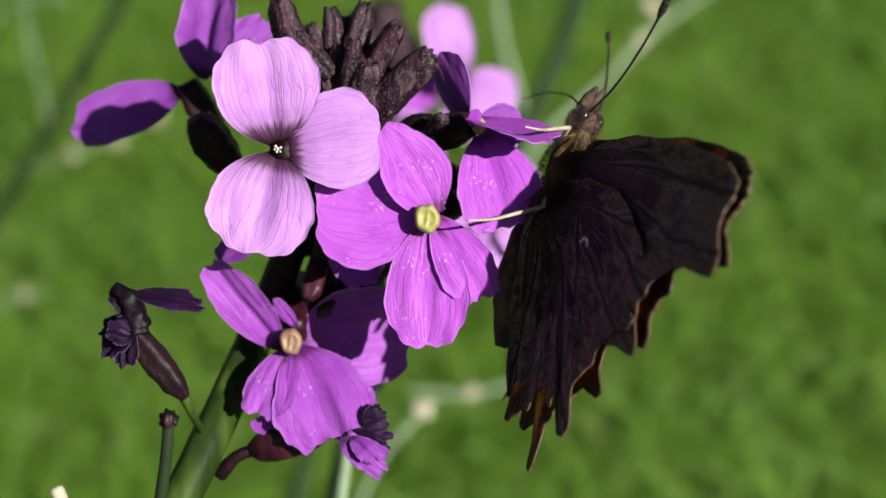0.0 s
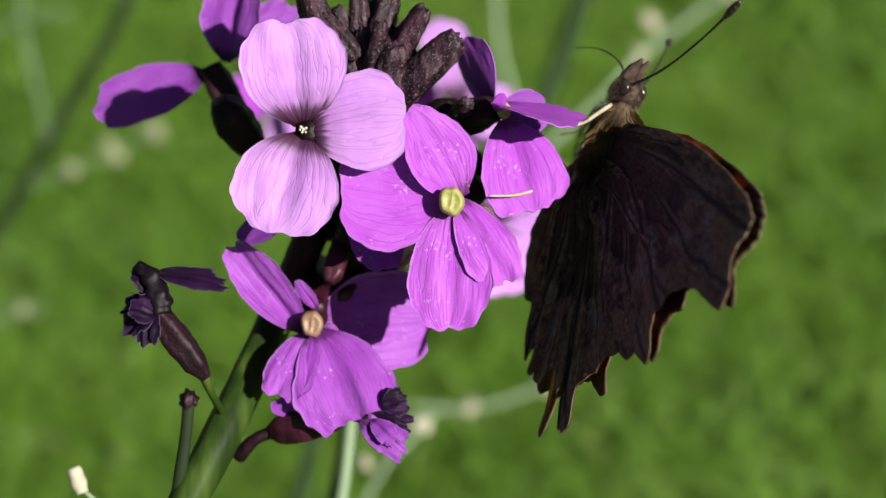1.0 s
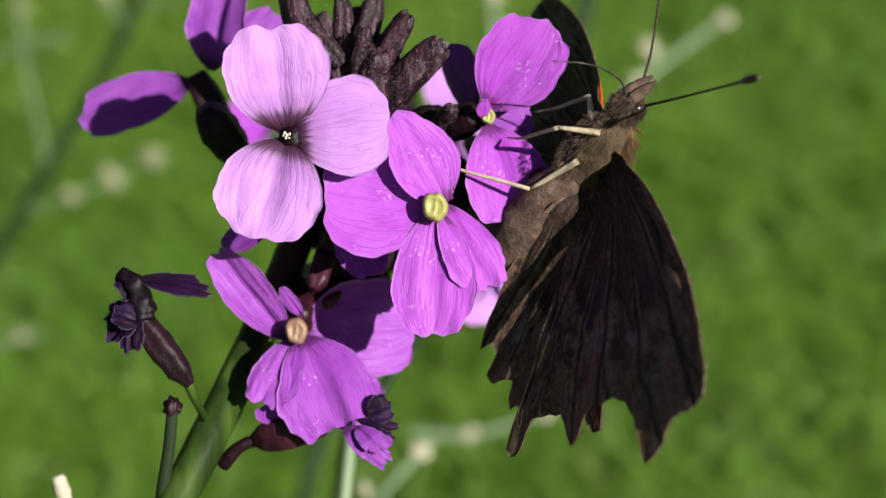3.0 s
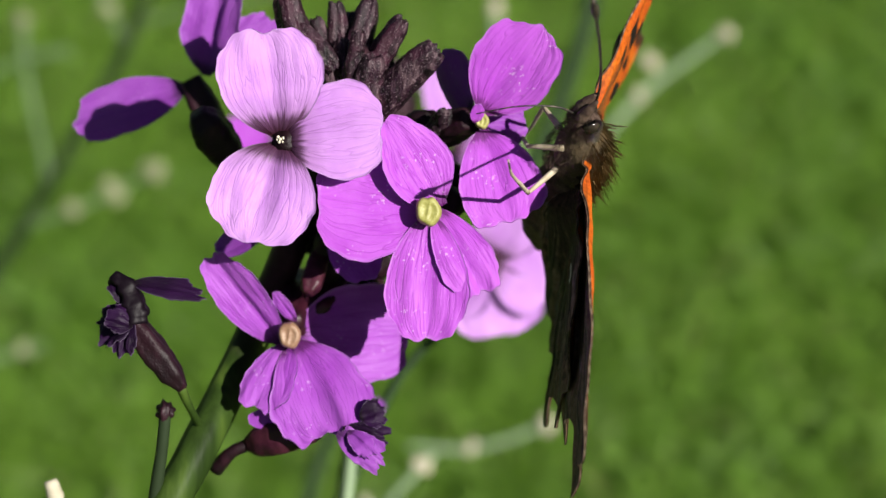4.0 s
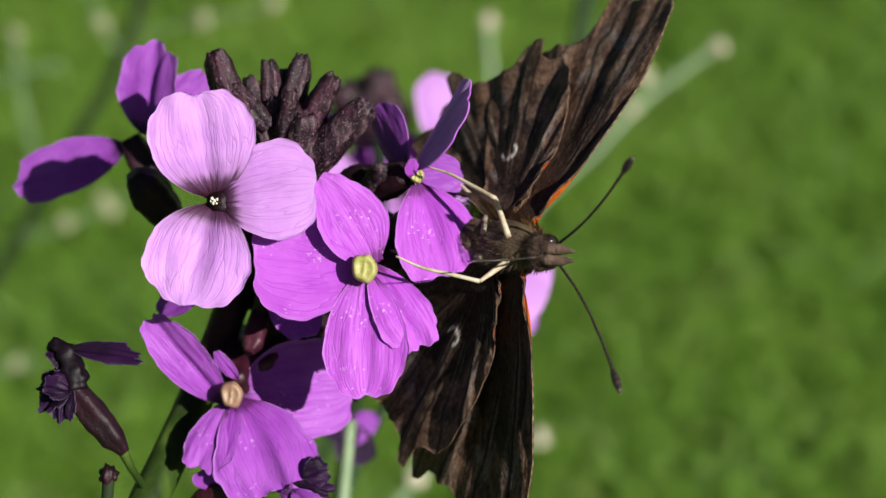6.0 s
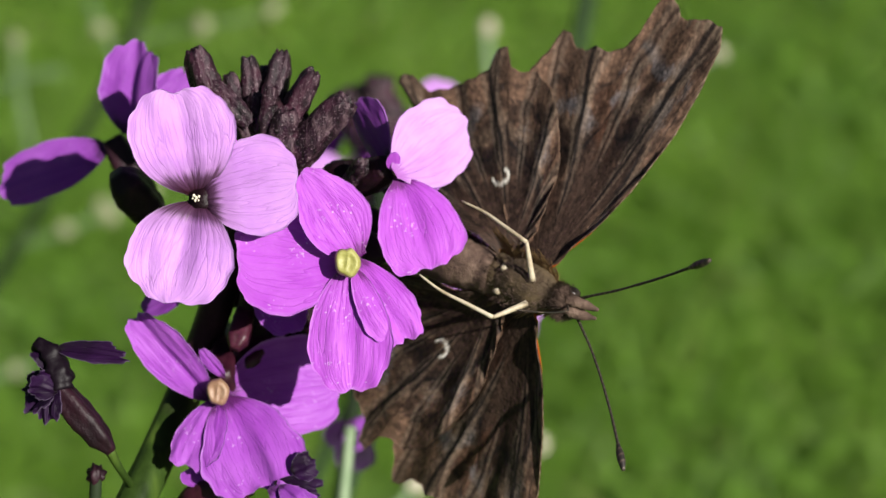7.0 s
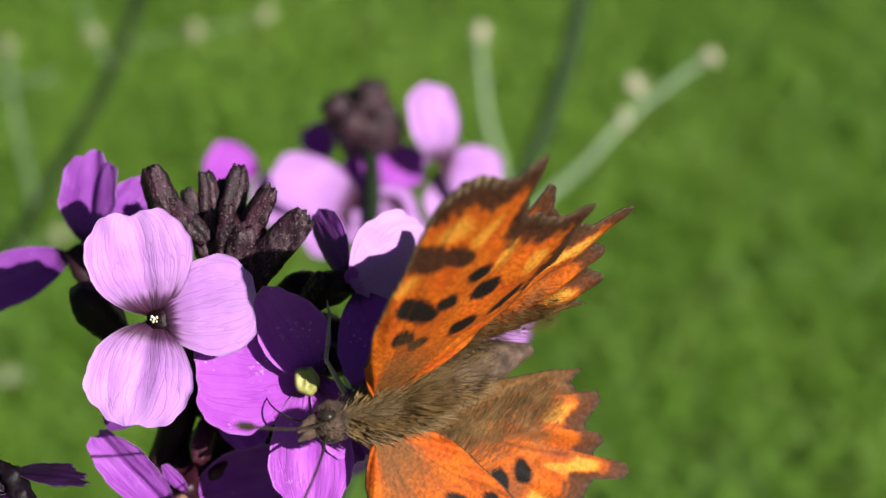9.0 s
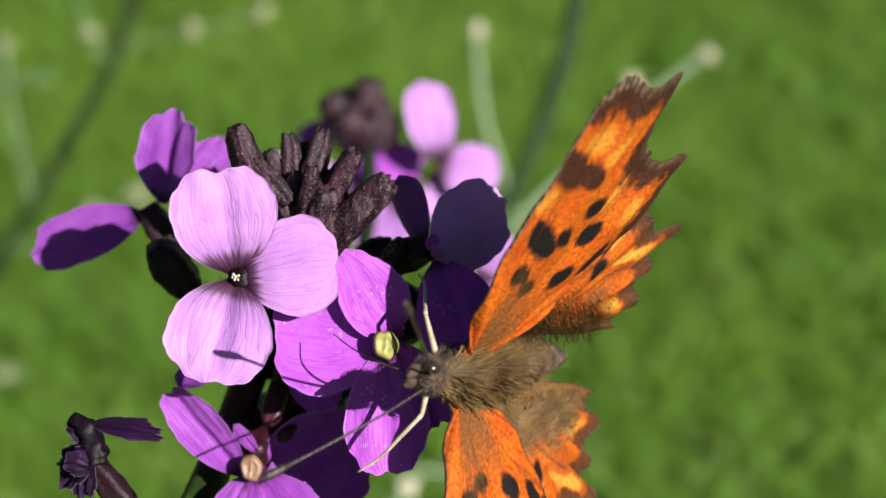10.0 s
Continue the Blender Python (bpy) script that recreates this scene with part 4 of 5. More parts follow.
def background():
    d = 0.40
    root = empty("wallflower", "wallflower plant gone to seed with pale pods and lilac flowers", "flower")
    main = rooted([far(1052, -60, d), far(1030, 60, d), far(975, 220, d), far(890, 390, d), far(750, 540, d), far(620, 700, d), far(540, 900, d), far(500, 1150, d)])
    r = 34 * d * math.tan(radians(LENS / 2)) / 1568
    v, f = tube(main, [r, r * 0.9, r * 0.8, r * 0.8, r * 0.8, r], 60, 8, 0, 0, 0.15)
    shape("stem", v, f, LEAFSTALK, root)
    s = stalk(root, [(1280, 68, 0), (1210, 118, 0), (1138, 172, 0), (1060, 255, 0), (975, 330, 0), (910, 410, 0)], 0.46, 22, SEEDSTALK, end=1.2)
    tip(s, 1278, 70, 0.46, 50), tip(s, 1146, 125, 0.46, 54), tip(s, 1125, 180, 0.46, 40)
    s = stalk(root, [(868, 20, 0), (874, 90, 0), (884, 180, 0), (912, 280, 0), (935, 360, 0)], 0.46, 22, SEEDSTALK)
    tip(s, 868, 24, 0.46, 52)
    s = stalk(root, [(968, 760, 0), (890, 790, 0), (820, 805, 0), (720, 800, 0)], 0.42, 18, SEEDSTALK)
    tip(s, 965, 762, 0.42, 48), tip(s, 828, 802, 0.42, 40)
    s = stalk(root, [(765, 815, 0), (730, 850, 0), (670, 920, 0), (620, 1020, 0)], 0.32, 20, SEEDSTALK)
    tip(s, 742, 838, 0.32, 50)
    tip(s, 640, 905, 0.32, 40)

    # second flower head, out of focus
    d = 0.235
    p = far(668, 160, d)
    head = empty("wallflower", "lilac wallflower head with dark buds behind the nearer one", "flower")
    r = 30 * d * math.tan(radians(LENS / 2)) / 1568
    v, f = tube(rooted([p, far(680, 330, d), far(650, 560, d), far(610, 860, d), far(560, 1150, d)]), [r, r, r, r * 1.3, r * 1.5], 40, 8)
    shape("stem", v, f, DARKSTALK, head)
    rnd = random.Random(8)
    for k in range(9):
        a = k * 0.7
        q = far(668 + (66 if k % 2 else 34) * math.cos(a), 158 + (46 if k % 2 else 24) * math.sin(a), d + rnd.uniform(-0.006, 0.006))
        b0 = far(672, 230, d)
        v, f = tube([b0, b0.lerp(q, 0.5), q], [0.0010, 0.0024, 0.0026, 0.0021], 10, 12, 4, 0.12, 0.2, k)
        shape("bud", v, f, SEPAL, head)
    for k, (b, e, w) in enumerate((((806, 262), (778, 116), 62), ((800, 262), (908, 285), 74), ((790, 275), (838, 345), 70), ((640, 262), (775, 262), 62), ((660, 330), (505, 270), 78),
                                   ((610, 372), (760, 335), 78), ((480, 268), (385, 250), 60), ((600, 250), (574, 186), 42), ((640, 345), (560, 400), 70), ((700, 360), (760, 420), 70), ((700, 300), (640, 240), 50), ((720, 300), (590, 310), 70), ((730, 320), (650, 400), 80), ((560, 300), (470, 330), 70))):
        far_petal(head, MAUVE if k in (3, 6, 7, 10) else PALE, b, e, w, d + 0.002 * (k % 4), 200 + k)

    # pale flower low behind the nearer head
    d = 0.195
    low = empty("wallflower", "single pale lilac wallflower on a thin stalk behind", "flower")
    v, f = tube(rooted([far(868, 470, d + 0.002), far(810, 560, d + 0.006), far(690, 700, d + 0.01), far(600, 950, d + 0.01)]), [0.0006, 0.0007, 0.0009, 0.0015], 40, 8)
    shape("stem", v, f, LEAFSTALK, low)
    for k, (b, e, w) in enumerate((((868, 470), (975, 520), 130), ((862, 480), (890, 605), 150), ((868, 465), (915, 380), 110), ((850, 470), (790, 560), 100))):
        far_petal(low, PALE, b, e, w * 0.75, d, 230 + k)
    c = far(852, 468, d - 0.001)
    v, f = ball(c, (0.0012, 0.0010, 0.0014), None, 8, 12)
    shape("stigma", v, f, STIGMA_Y, low)

    # wilted flower low in the middle
    d = 0.19
    wl = empty("wallflower", "spent purple wallflower hanging on a thin stalk behind", "flower")
    v, f = tube(rooted([far(628, 730, d), far(610, 900, d), far(590, 1100, d)]), [0.0007, 0.0009, 0.0015], 30, 8)
    shape("stem", v, f, SEEDSTALK, wl)
    for k, (b, e, w) in enumerate((((628, 720), (660, 760), 50), ((628, 720), (600, 770), 46), ((630, 735), (640, 810), 50))):
        far_petal(wl, WILTED if k else VIOLET, b, e, w, d, 250 + k)

    # seed stalks on the far side
    d = 0.56
    lft = empty("wallflower", "seed stalks of a wallflower blurred against the lawn", "flower")
    v, f = tube(rooted([far(270, -60, d), far(235, 60, d), far(120, 270, d), far(20, 440, d), far(-90, 620, d), far(-160, 900, d)]), [0.0020, 0.0022, 0.0024, 0.0026], 50, 8)
    shape("stem", v, f, DARKSTALK, lft)
    s = stalk(lft, [(-30, 150, 0), (30, 118, 0), (120, 98, 0)], d, 24, FARSTALK)
    s = stalk(lft, [(35, 45, 0), (40, 120, 0), (56, 210, 0), (75, 290, 0), (80, 345, 0)], d, 24, FARSTALK)
    tip(s, 35, 48, d, 50, OLDTIP)
    s = stalk(lft, [(275, 312, 0), (205, 345, 0), (120, 385, 0), (40, 410, 0)], d, 18, FARSTALK)
    tip(s, 268, 312, d, 56, OLDTIP), tip(s, 195, 348, d, 60, OLDTIP), tip(s, 130, 380, d, 50, OLDTIP)
    s = stalk(lft, [(75, 622, 0), (20, 636, 0), (-60, 660, 0)], d, 24, FARSTALK)
    tip(s, 40, 630, d, 50, OLDTIP)
    s = stalk(lft, [(165, -30, 0), (185, 20, 0), (215, 80, 0)], d, 18, FARSTALK)
    tip(s, 190, 25, d, 54, OLDTIP)
    s = stalk(lft, [(500, -10, 0), (430, 10, 0), (360, 22, 0), (240, 50, 0)], d, 13, FARSTALK)
    tip(s, 368, 22, d, 56, OLDTIP), tip(s, 495, -8, d, 50, OLDTIP)


background()


# ---- the butterfly ----
FORE = [(0.5, 0.3), (3.0, 4), (5.2, 8.5), (6.6, 13), (7.6, 18), (8.0, 21.5), (7.4, 23.6), (6.2, 24.1), (4.6, 23.9), (3.4, 24.4), (2.3, 25.9), (1.5, 26.0), (1.0, 24.4), (0.6, 22.4), (-0.2, 20.9), (-1.4, 20.1), (-2.6, 20.4),
        (-3.4, 19.9), (-4.6, 20.2), (-5.8, 21.6), (-6.6, 21.8), (-6.9, 19.8), (-7.8, 17.4), (-8.0, 15), (-7.4, 13.4), (-6.6, 10), (-5, 5), (-2.5, 1.2), (-0.8, 0.2)]
HIND = [(1.4, 0.5), (1.6, 5), (0.8, 9.5), (-1.0, 13), (-3.0, 15.4), (-4.8, 16.3), (-6.4, 15.9), (-7.4, 16.2), (-8.4, 17.7), (-9.2, 17.3), (-9.3, 15.6), (-10.2, 14.4), (-11.6, 13.5), (-13.0, 12.6), (-13.9, 12.2), (-16.4, 13.3), (-17.4, 13.0),
        (-17.2, 12.2), (-14.6, 10.7), (-14.6, 10.1), (-15.6, 9.7), (-15.5, 8.8), (-14.3, 8.0), (-14.9, 7.2), (-16.3, 6.6), (-16.4, 5.5), (-14.6, 4.8), (-14.4, 3.9), (-15.8, 3.3), (-13.5, 2.2), (-9, 0.9), (-4, 0.4)]


def smooth(e0, e1, x):
    t = np.clip((x - e0) / (e1 - e0), 0, 1)
    return t * t * (3 - 2 * t)


def field(x, y, scale, seed):
    return np.array([noise.noise(Vector((a * scale, b * scale, seed))) for a, b in zip(x, y)])


def blend(c, col, m):
    return c + (np.array(col) - c) * m[:, None]


def spot(x, y, cx, cy, rx, ry, turn=0.0):
    a, b = x - cx, y - cy
    c, s = math.cos(turn), math.sin(turn)
    return np.hypot((a * c + b * s) / rx, (b * c - a * s) / ry)


def wing(name, outline, base_mm, side, fore, parent, label):
    """One wing: two skins with the scales' colours kept on their points."""
    pts = np.array(outline)
    closed = np.vstack([pts, pts[:1]])
    seg = np.hypot(*np.diff(closed, axis=0).T)
    cum = np.concatenate([[0], np.cumsum(seg)])
    na, nr = 480, 58
    s = np.linspace(0, cum[-1], na, endpoint=False)
    ox, oy = np.interp(s, cum, closed[:, 0]), np.interp(s, cum, closed[:, 1])
    root = np.array([0.0, 0.6])
    ang = np.arctan2(oy - root[1], ox - root[0])
    rag = 1 + 0.012 * np.array([noise.noise(Vector((a * 1.1, b * 1.1, 3))) for a, b in zip(ox, oy)])
    r = (np.linspace(0.02, 1, nr) ** 0.85)[:, None]
    X = (root[0] + (ox - root[0]) * r * rag).ravel()
    Y = (root[1] + (oy - root[1]) * r * rag).ravel()
    R = (r + 0 * ox).ravel()
    A = (ang + 0 * r).ravel()
    Z = 0.34 * (np.abs(np.sin(A * 7.5)) - 0.5) * smooth(0.15, 0.7, R) + 0.13 * np.sin(A * 31 + 2 * np.sin(A * 5)) * smooth(0.3, 0.9, R) - 0.9 * (R - 0.3) ** 2 * (1 if fore else 0.6) + 0.18 * field(X, Y, 0.35, 5)
    flat_y = Y.copy()
    if not fore:                                        # the inner edge is folded down along the abdomen
        d = np.maximum(0, 3.3 + 0.4 * field(X, Y, 0.3, 8) - Y) * smooth(0.5, -2.5, X)
        flat_y = Y + 0.30 * d
        Z -= 0.74 * d
    rib = np.abs(np.sin(A * 7.5 + 0.25 * np.sin(R * 5)))
    vein = (1 - smooth(0.05, 0.13, rib)) * smooth(0.15, 0.3, R)
    beside = (1 - smooth(0.06, 0.16, np.abs(rib - 0.22))) * smooth(0.2, 0.4, R)
    streak = field(A * 16, R * 1.6, 1.0, 41) + 0.6 * field(A * 34, R * 3.0, 1.0, 51)
    n1, n2, n3 = field(X, Y, 0.5, 11), field(X, Y, 1.6, 21), field(X, Y, 4.0, 31)
    up = np.tile(np.array([0.40, 0.066, 0.003]), (len(X), 1))
    up = blend(up, (0.45, 0.105, 0.006), np.clip(0.5 + n1 * 1.3, 0, 1) * 0.7)
    edge = (1 - R) * np.hypot(X - root[0], Y - root[1]) / np.maximum(R, 0.05)
    dark, black, pale = (0.042, 0.013, 0.006), (0.006, 0.003, 0.003), (0.60, 0.26, 0.03)
    if fore:
        for cx, cy, rx, ry, tr in ((5.0, 19.0, 1.3, 1.5, 0.5), (5.8, 13.6, 0.9, 1.2, 0), (2.4, 19.2, 0.8, 1.7, 0.3), (-1.6, 16.6, 0.8, 1.8, 0), (-4.8, 16.0, 0.9, 1.5, 0)):
            up = blend(up, pale, (1 - smooth(0.5, 1.2, spot(X, Y, cx, cy, rx, ry, tr))) * 0.75)
        edge_out = np.where(Y > 12, edge, 9.0)
        border = 1 - smooth(2.0, 3.6, edge_out + 1.2 * n2)
        border = np.where((X > 5.2) & (Y < 19.5), 0.0, border)
        up = blend(up, dark, border)
        for cx, cy, rx, ry, tr in ((0.7, 7.4, 0.75, 0.7, 0), (2.4, 8.0, 0.85, 0.8, 0), (-2.5, 9.2, 0.7, 1.15, 0.4), (3.2, 11.0, 2.0, 1.0, 0.3), (0.9, 11.9, 1.0, 0.75, 0.3), (-0.1, 14.9, 0.75, 0.95, 0.3),
                                   (-2.2, 13.0, 0.7, 1.2, 0.4), (-5.4, 11.6, 0.7, 1.6, 0.3), (5.6, 16.3, 2.0, 1.2, 0.2), (3.2, 16.6, 1.3, 0.9, 0)):
            soft = dark if cy > 16 else black
            up = blend(up, soft, 1 - smooth(0.80, 1.08, spot(X, Y, cx, cy, rx * 1.22, ry * 1.22, tr) + 0.12 * n3 + 0.15 * n2))
    else:
        rim = 1 - smooth(1.7, 2.8, edge + 0.8 * n2)
        rim = np.where((X > -1.0) | (Y < 3.2), 0, rim)
        up = blend(up, (0.16, 0.055, 0.018), smooth(0.50, 0.62, R + 0.05 * n2) * (1 - smooth(0.66, 0.76, R)) * np.where(Y > 3.5, 0.75, 0) * (0.6 + 0.4 * np.sin(A * 15)))
        up = blend(up, (0.55, 0.23, 0.03), (1 - smooth(0.04, 0.085, np.abs(R - 0.79))) * smooth(0.0, 0.5, np.sin(A * 23 + 1.2)) * np.where((X < 0) & (Y > 3.5), 0.95, 0))
        up = blend(up, (0.085, 0.028, 0.011), rim)
        for cx, cy, rx, ry in ((-3.4, 7.6, 0.8, 1.0), (-5.4, 8.6, 0.9, 1.3), (-7.6, 8.6, 0.8, 1.1), (-1.6, 10.8, 1.2, 1.3)):
            up = blend(up, black, 1 - smooth(0.80, 1.1, spot(X, Y, cx, cy, rx, ry) + 0.15 * n2))
        up = blend(up, (0.15, 0.072, 0.022), 1 - smooth(2.4, 6.0, Y + 1.4 * n2))
    up = blend(up, (0.12, 0.055, 0.016), (1 - smooth(0.12, 0.42, R + 0.06 * n2)) * 0.85)
    up = blend(up, dark, vein * 0.35)
    up = blend(up, (0.050, 0.024, 0.012), smooth(0.950, 0.980, R))
    up *= np.clip(1 + 0.16 * n3 + 0.10 * n2 + 0.22 * streak, 0.3, 2)[:, None]
    un = np.tile(np.array([0.024, 0.014, 0.010]), (len(X), 1))
    un = blend(un, (0.070, 0.041, 0.027), smooth(-0.25, 0.45, n1 + 0.5 * n2 + (R - 0.62) * 2.0))
    un = blend(un, (0.010, 0.006, 0.005), (1 - smooth(0.04, 0.10, np.abs(R - 0.56 + 0.05 * n1 + 0.03 * np.sin(A * 15)))) * 0.8)
    un = blend(un, (0.095, 0.065, 0.045), (1 - smooth(0.02, 0.05, np.abs(R - 0.66 + 0.04 * n2))) * 0.5)
    if fore:
        un = blend(un, (0.040, 0.017, 0.009), (1 - smooth(0.4, 1.3, spot(X, Y, 0.5, 14.5, 1.5, 3.4, 0.2) + 0.6 * n2)) * 0.6)
    n4, n5 = field(X, Y, 7.0, 61), field(A * 9, R * 5, 1.0, 71)
    ragged = R - 0.56 + 0.05 * n1 + 0.03 * np.sin(A * 15) + 0.02 * n5
    un = blend(un, (0.004, 0.003, 0.003), (1 - smooth(0.006, 0.018, np.abs(ragged))) * 0.9)
    un = blend(un, (0.005, 0.004, 0.004), (1 - smooth(0.006, 0.016, np.abs(ragged - 0.24 + 0.02 * n2))) * 0.7)
    un = blend(un, (0.060, 0.058, 0.062), smooth(0.10, 0.35, n1 + 0.4 * n4) * smooth(0.58, 0.66, R) * (1 - smooth(0.80, 0.88, R)) * 0.7)
    # pale bands along veins and ridges paint in light on the raised relief
    un = blend(un, (0.075, 0.055, 0.040), beside * 0.45)
    ridge = np.abs(np.sin(A * 15 + 0.4 * np.sin(R * 7) + 0.3 * n1))
    un = blend(un, (0.085, 0.066, 0.050), (1 - smooth(0.10, 0.22, np.abs(ridge - 0.30))) * smooth(0.35, 0.5, R) * 0.4)
    un = blend(un, (0.004, 0.003, 0.003), (1 - smooth(0.06, 0.16, ridge)) * smooth(0.3, 0.45, R) * 0.7)
    un = blend(un, (0.004, 0.003, 0.003), vein * 0.9)
    fringe = smooth(0.955, 0.975, R)
    dash = np.where(np.sin(np.tile(s, nr) * 7.5) > 0.1, 1.0, 0.0)
    un *= np.clip(1.6 + 0.95 * n3 + 0.55 * n2 + 1.1 * n4 + 1.0 * streak, 0.25, 3.6)[:, None]
    front = smooth(3.5, 5.5, X) if fore else 0.0 * X
    un = blend(un, (0.17, 0.125, 0.085), fringe * dash * (0.15 + 0.65 * front))
    up = blend(up, (0.26, 0.20, 0.14), fringe * dash * (0.12 + 0.75 * front) * np.clip(0.7 + n2, 0, 1))
    if not fore:
        q = np.hypot(X + 3.7, Y - 6.9)
        arc = (1 - smooth(0.04, 0.15, np.abs(q - 0.70))) * np.where(np.arctan2(Y - 6.9, X + 3.7) < 1.4, 1, 0) * np.where(np.arctan2(Y - 6.9, X + 3.7) > -2.6, 1, 0)
        un = blend(un, (0.72, 0.70, 0.62), arc)
    n = len(X)
    top = np.stack([X, flat_y * side, Z], 1) * MM
    bot = np.stack([X, flat_y * side, Z - 0.14], 1) * MM
    verts = np.vstack([top, bot])
    faces = []
    for i in range(nr - 1):
        for j in range(na):
            k = (j + 1) % na
            a, b, c, d = i * na + j, i * na + k, i * na + na + k, i * na + na + j
            q = (a, b, c, d) if side > 0 else (a, d, c, b)
            faces.append(q[::-1])
            faces.append(tuple(n + v for v in q))
    for j in range(na):
        k = (j + 1) % na
        a, b = (nr - 1) * na + j, (nr - 1) * na + k
        faces.append((a, b, n + b, n + a))
    ob = shape(name, verts, faces, WING, parent, label)
    cols = np.ones((2 * n, 4), dtype=np.float32)
    cols[:n, :3], cols[n:, :3] = np.clip(up, 0.004, 1), np.clip(un, 0.004, 1)
    ob.data.attributes.new("scales", "FLOAT_COLOR", "POINT").data.foreach_set("color", cols.ravel())
    return ob


MM = 0.00115
FEELER_BASE, FEELER_TIP = (6.0, 0.5, 0.9), (12.6, 5.7, 1.6)
HIPS, FEET = ((3.0, 0.9, -1.2), (0.2, 0.9, -1.3)), ((0.8, 1.3, -8.4), (-1.6, 1.5, -11.0))
FORE_BASE, HIND_BASE = Vector((2.0, 0.7, 0.9)), Vector((-1.2, 0.7, 0.7))


def hairs(spots, count, length, width, seed, lean, low=-1.0):
    """Fine hairs: thin blades rooted on lumps (centre, radii)."""
    rs = random.Random(seed)
    verts, faces = [], []
    for i in range(count):
        c, rad = rs.choice(spots)
        a, b = rs.uniform(0, 2 * math.pi), rs.uniform(-1, 1)
        q = math.sqrt(1 - b * b)
        nrm = Vector((b, q * math.cos(a), q * math.sin(a)))
        if nrm.z < low:
            continue
        p = Vector((c[0] + nrm.x * rad[0], c[1] + nrm.y * rad[1], c[2] + nrm.z * rad[2]))
        d = (nrm + Vector(lean) + Vector((rs.gauss(0, 0.35), rs.gauss(0, 0.35), rs.gauss(0, 0.35)))).normalized()
        s = d.orthogonal().normalized() * width
        ln = length * rs.uniform(0.5, 1.2)
        k = len(verts)
        verts += [(p - s) * MM, (p + s) * MM, (p + d * ln * 0.6 + s * 0.6 + Vector((-0.1, 0, 0)) * ln) * MM, (p + d * ln + Vector((-0.3, 0, 0)) * ln) * MM]
        faces += [(k, k + 1, k + 2), (k, k + 2, k + 3)]
    return verts, faces


def wing_hair(side):
    """Long hairs on the inner part of a hindwing's upper face, combed back and towards the body."""
    rs = random.Random(17)
    verts, faces = [], []
    for i in range(1700):
        p = Vector((rs.uniform(-11.5, 0.5), rs.triangular(2.2, 7.6, 3.8), 0.05))
        d = Vector((-1, rs.gauss(-0.55, 0.35), rs.uniform(0.02, 0.30))).normalized() * rs.uniform(0.9, 2.4)
        w = Vector((0.25, 1, 0)) * 0.007
        k = len(verts)
        verts += [Vector((q.x, q.y * side, q.z)) * MM for q in (p - w, p + w, p + d * 0.6 + w * 0.6 + Vector((0, 0, 0.05)), p + d)]
        faces += [(k, k + 1, k + 2), (k, k + 2, k + 3)]
    return verts, faces


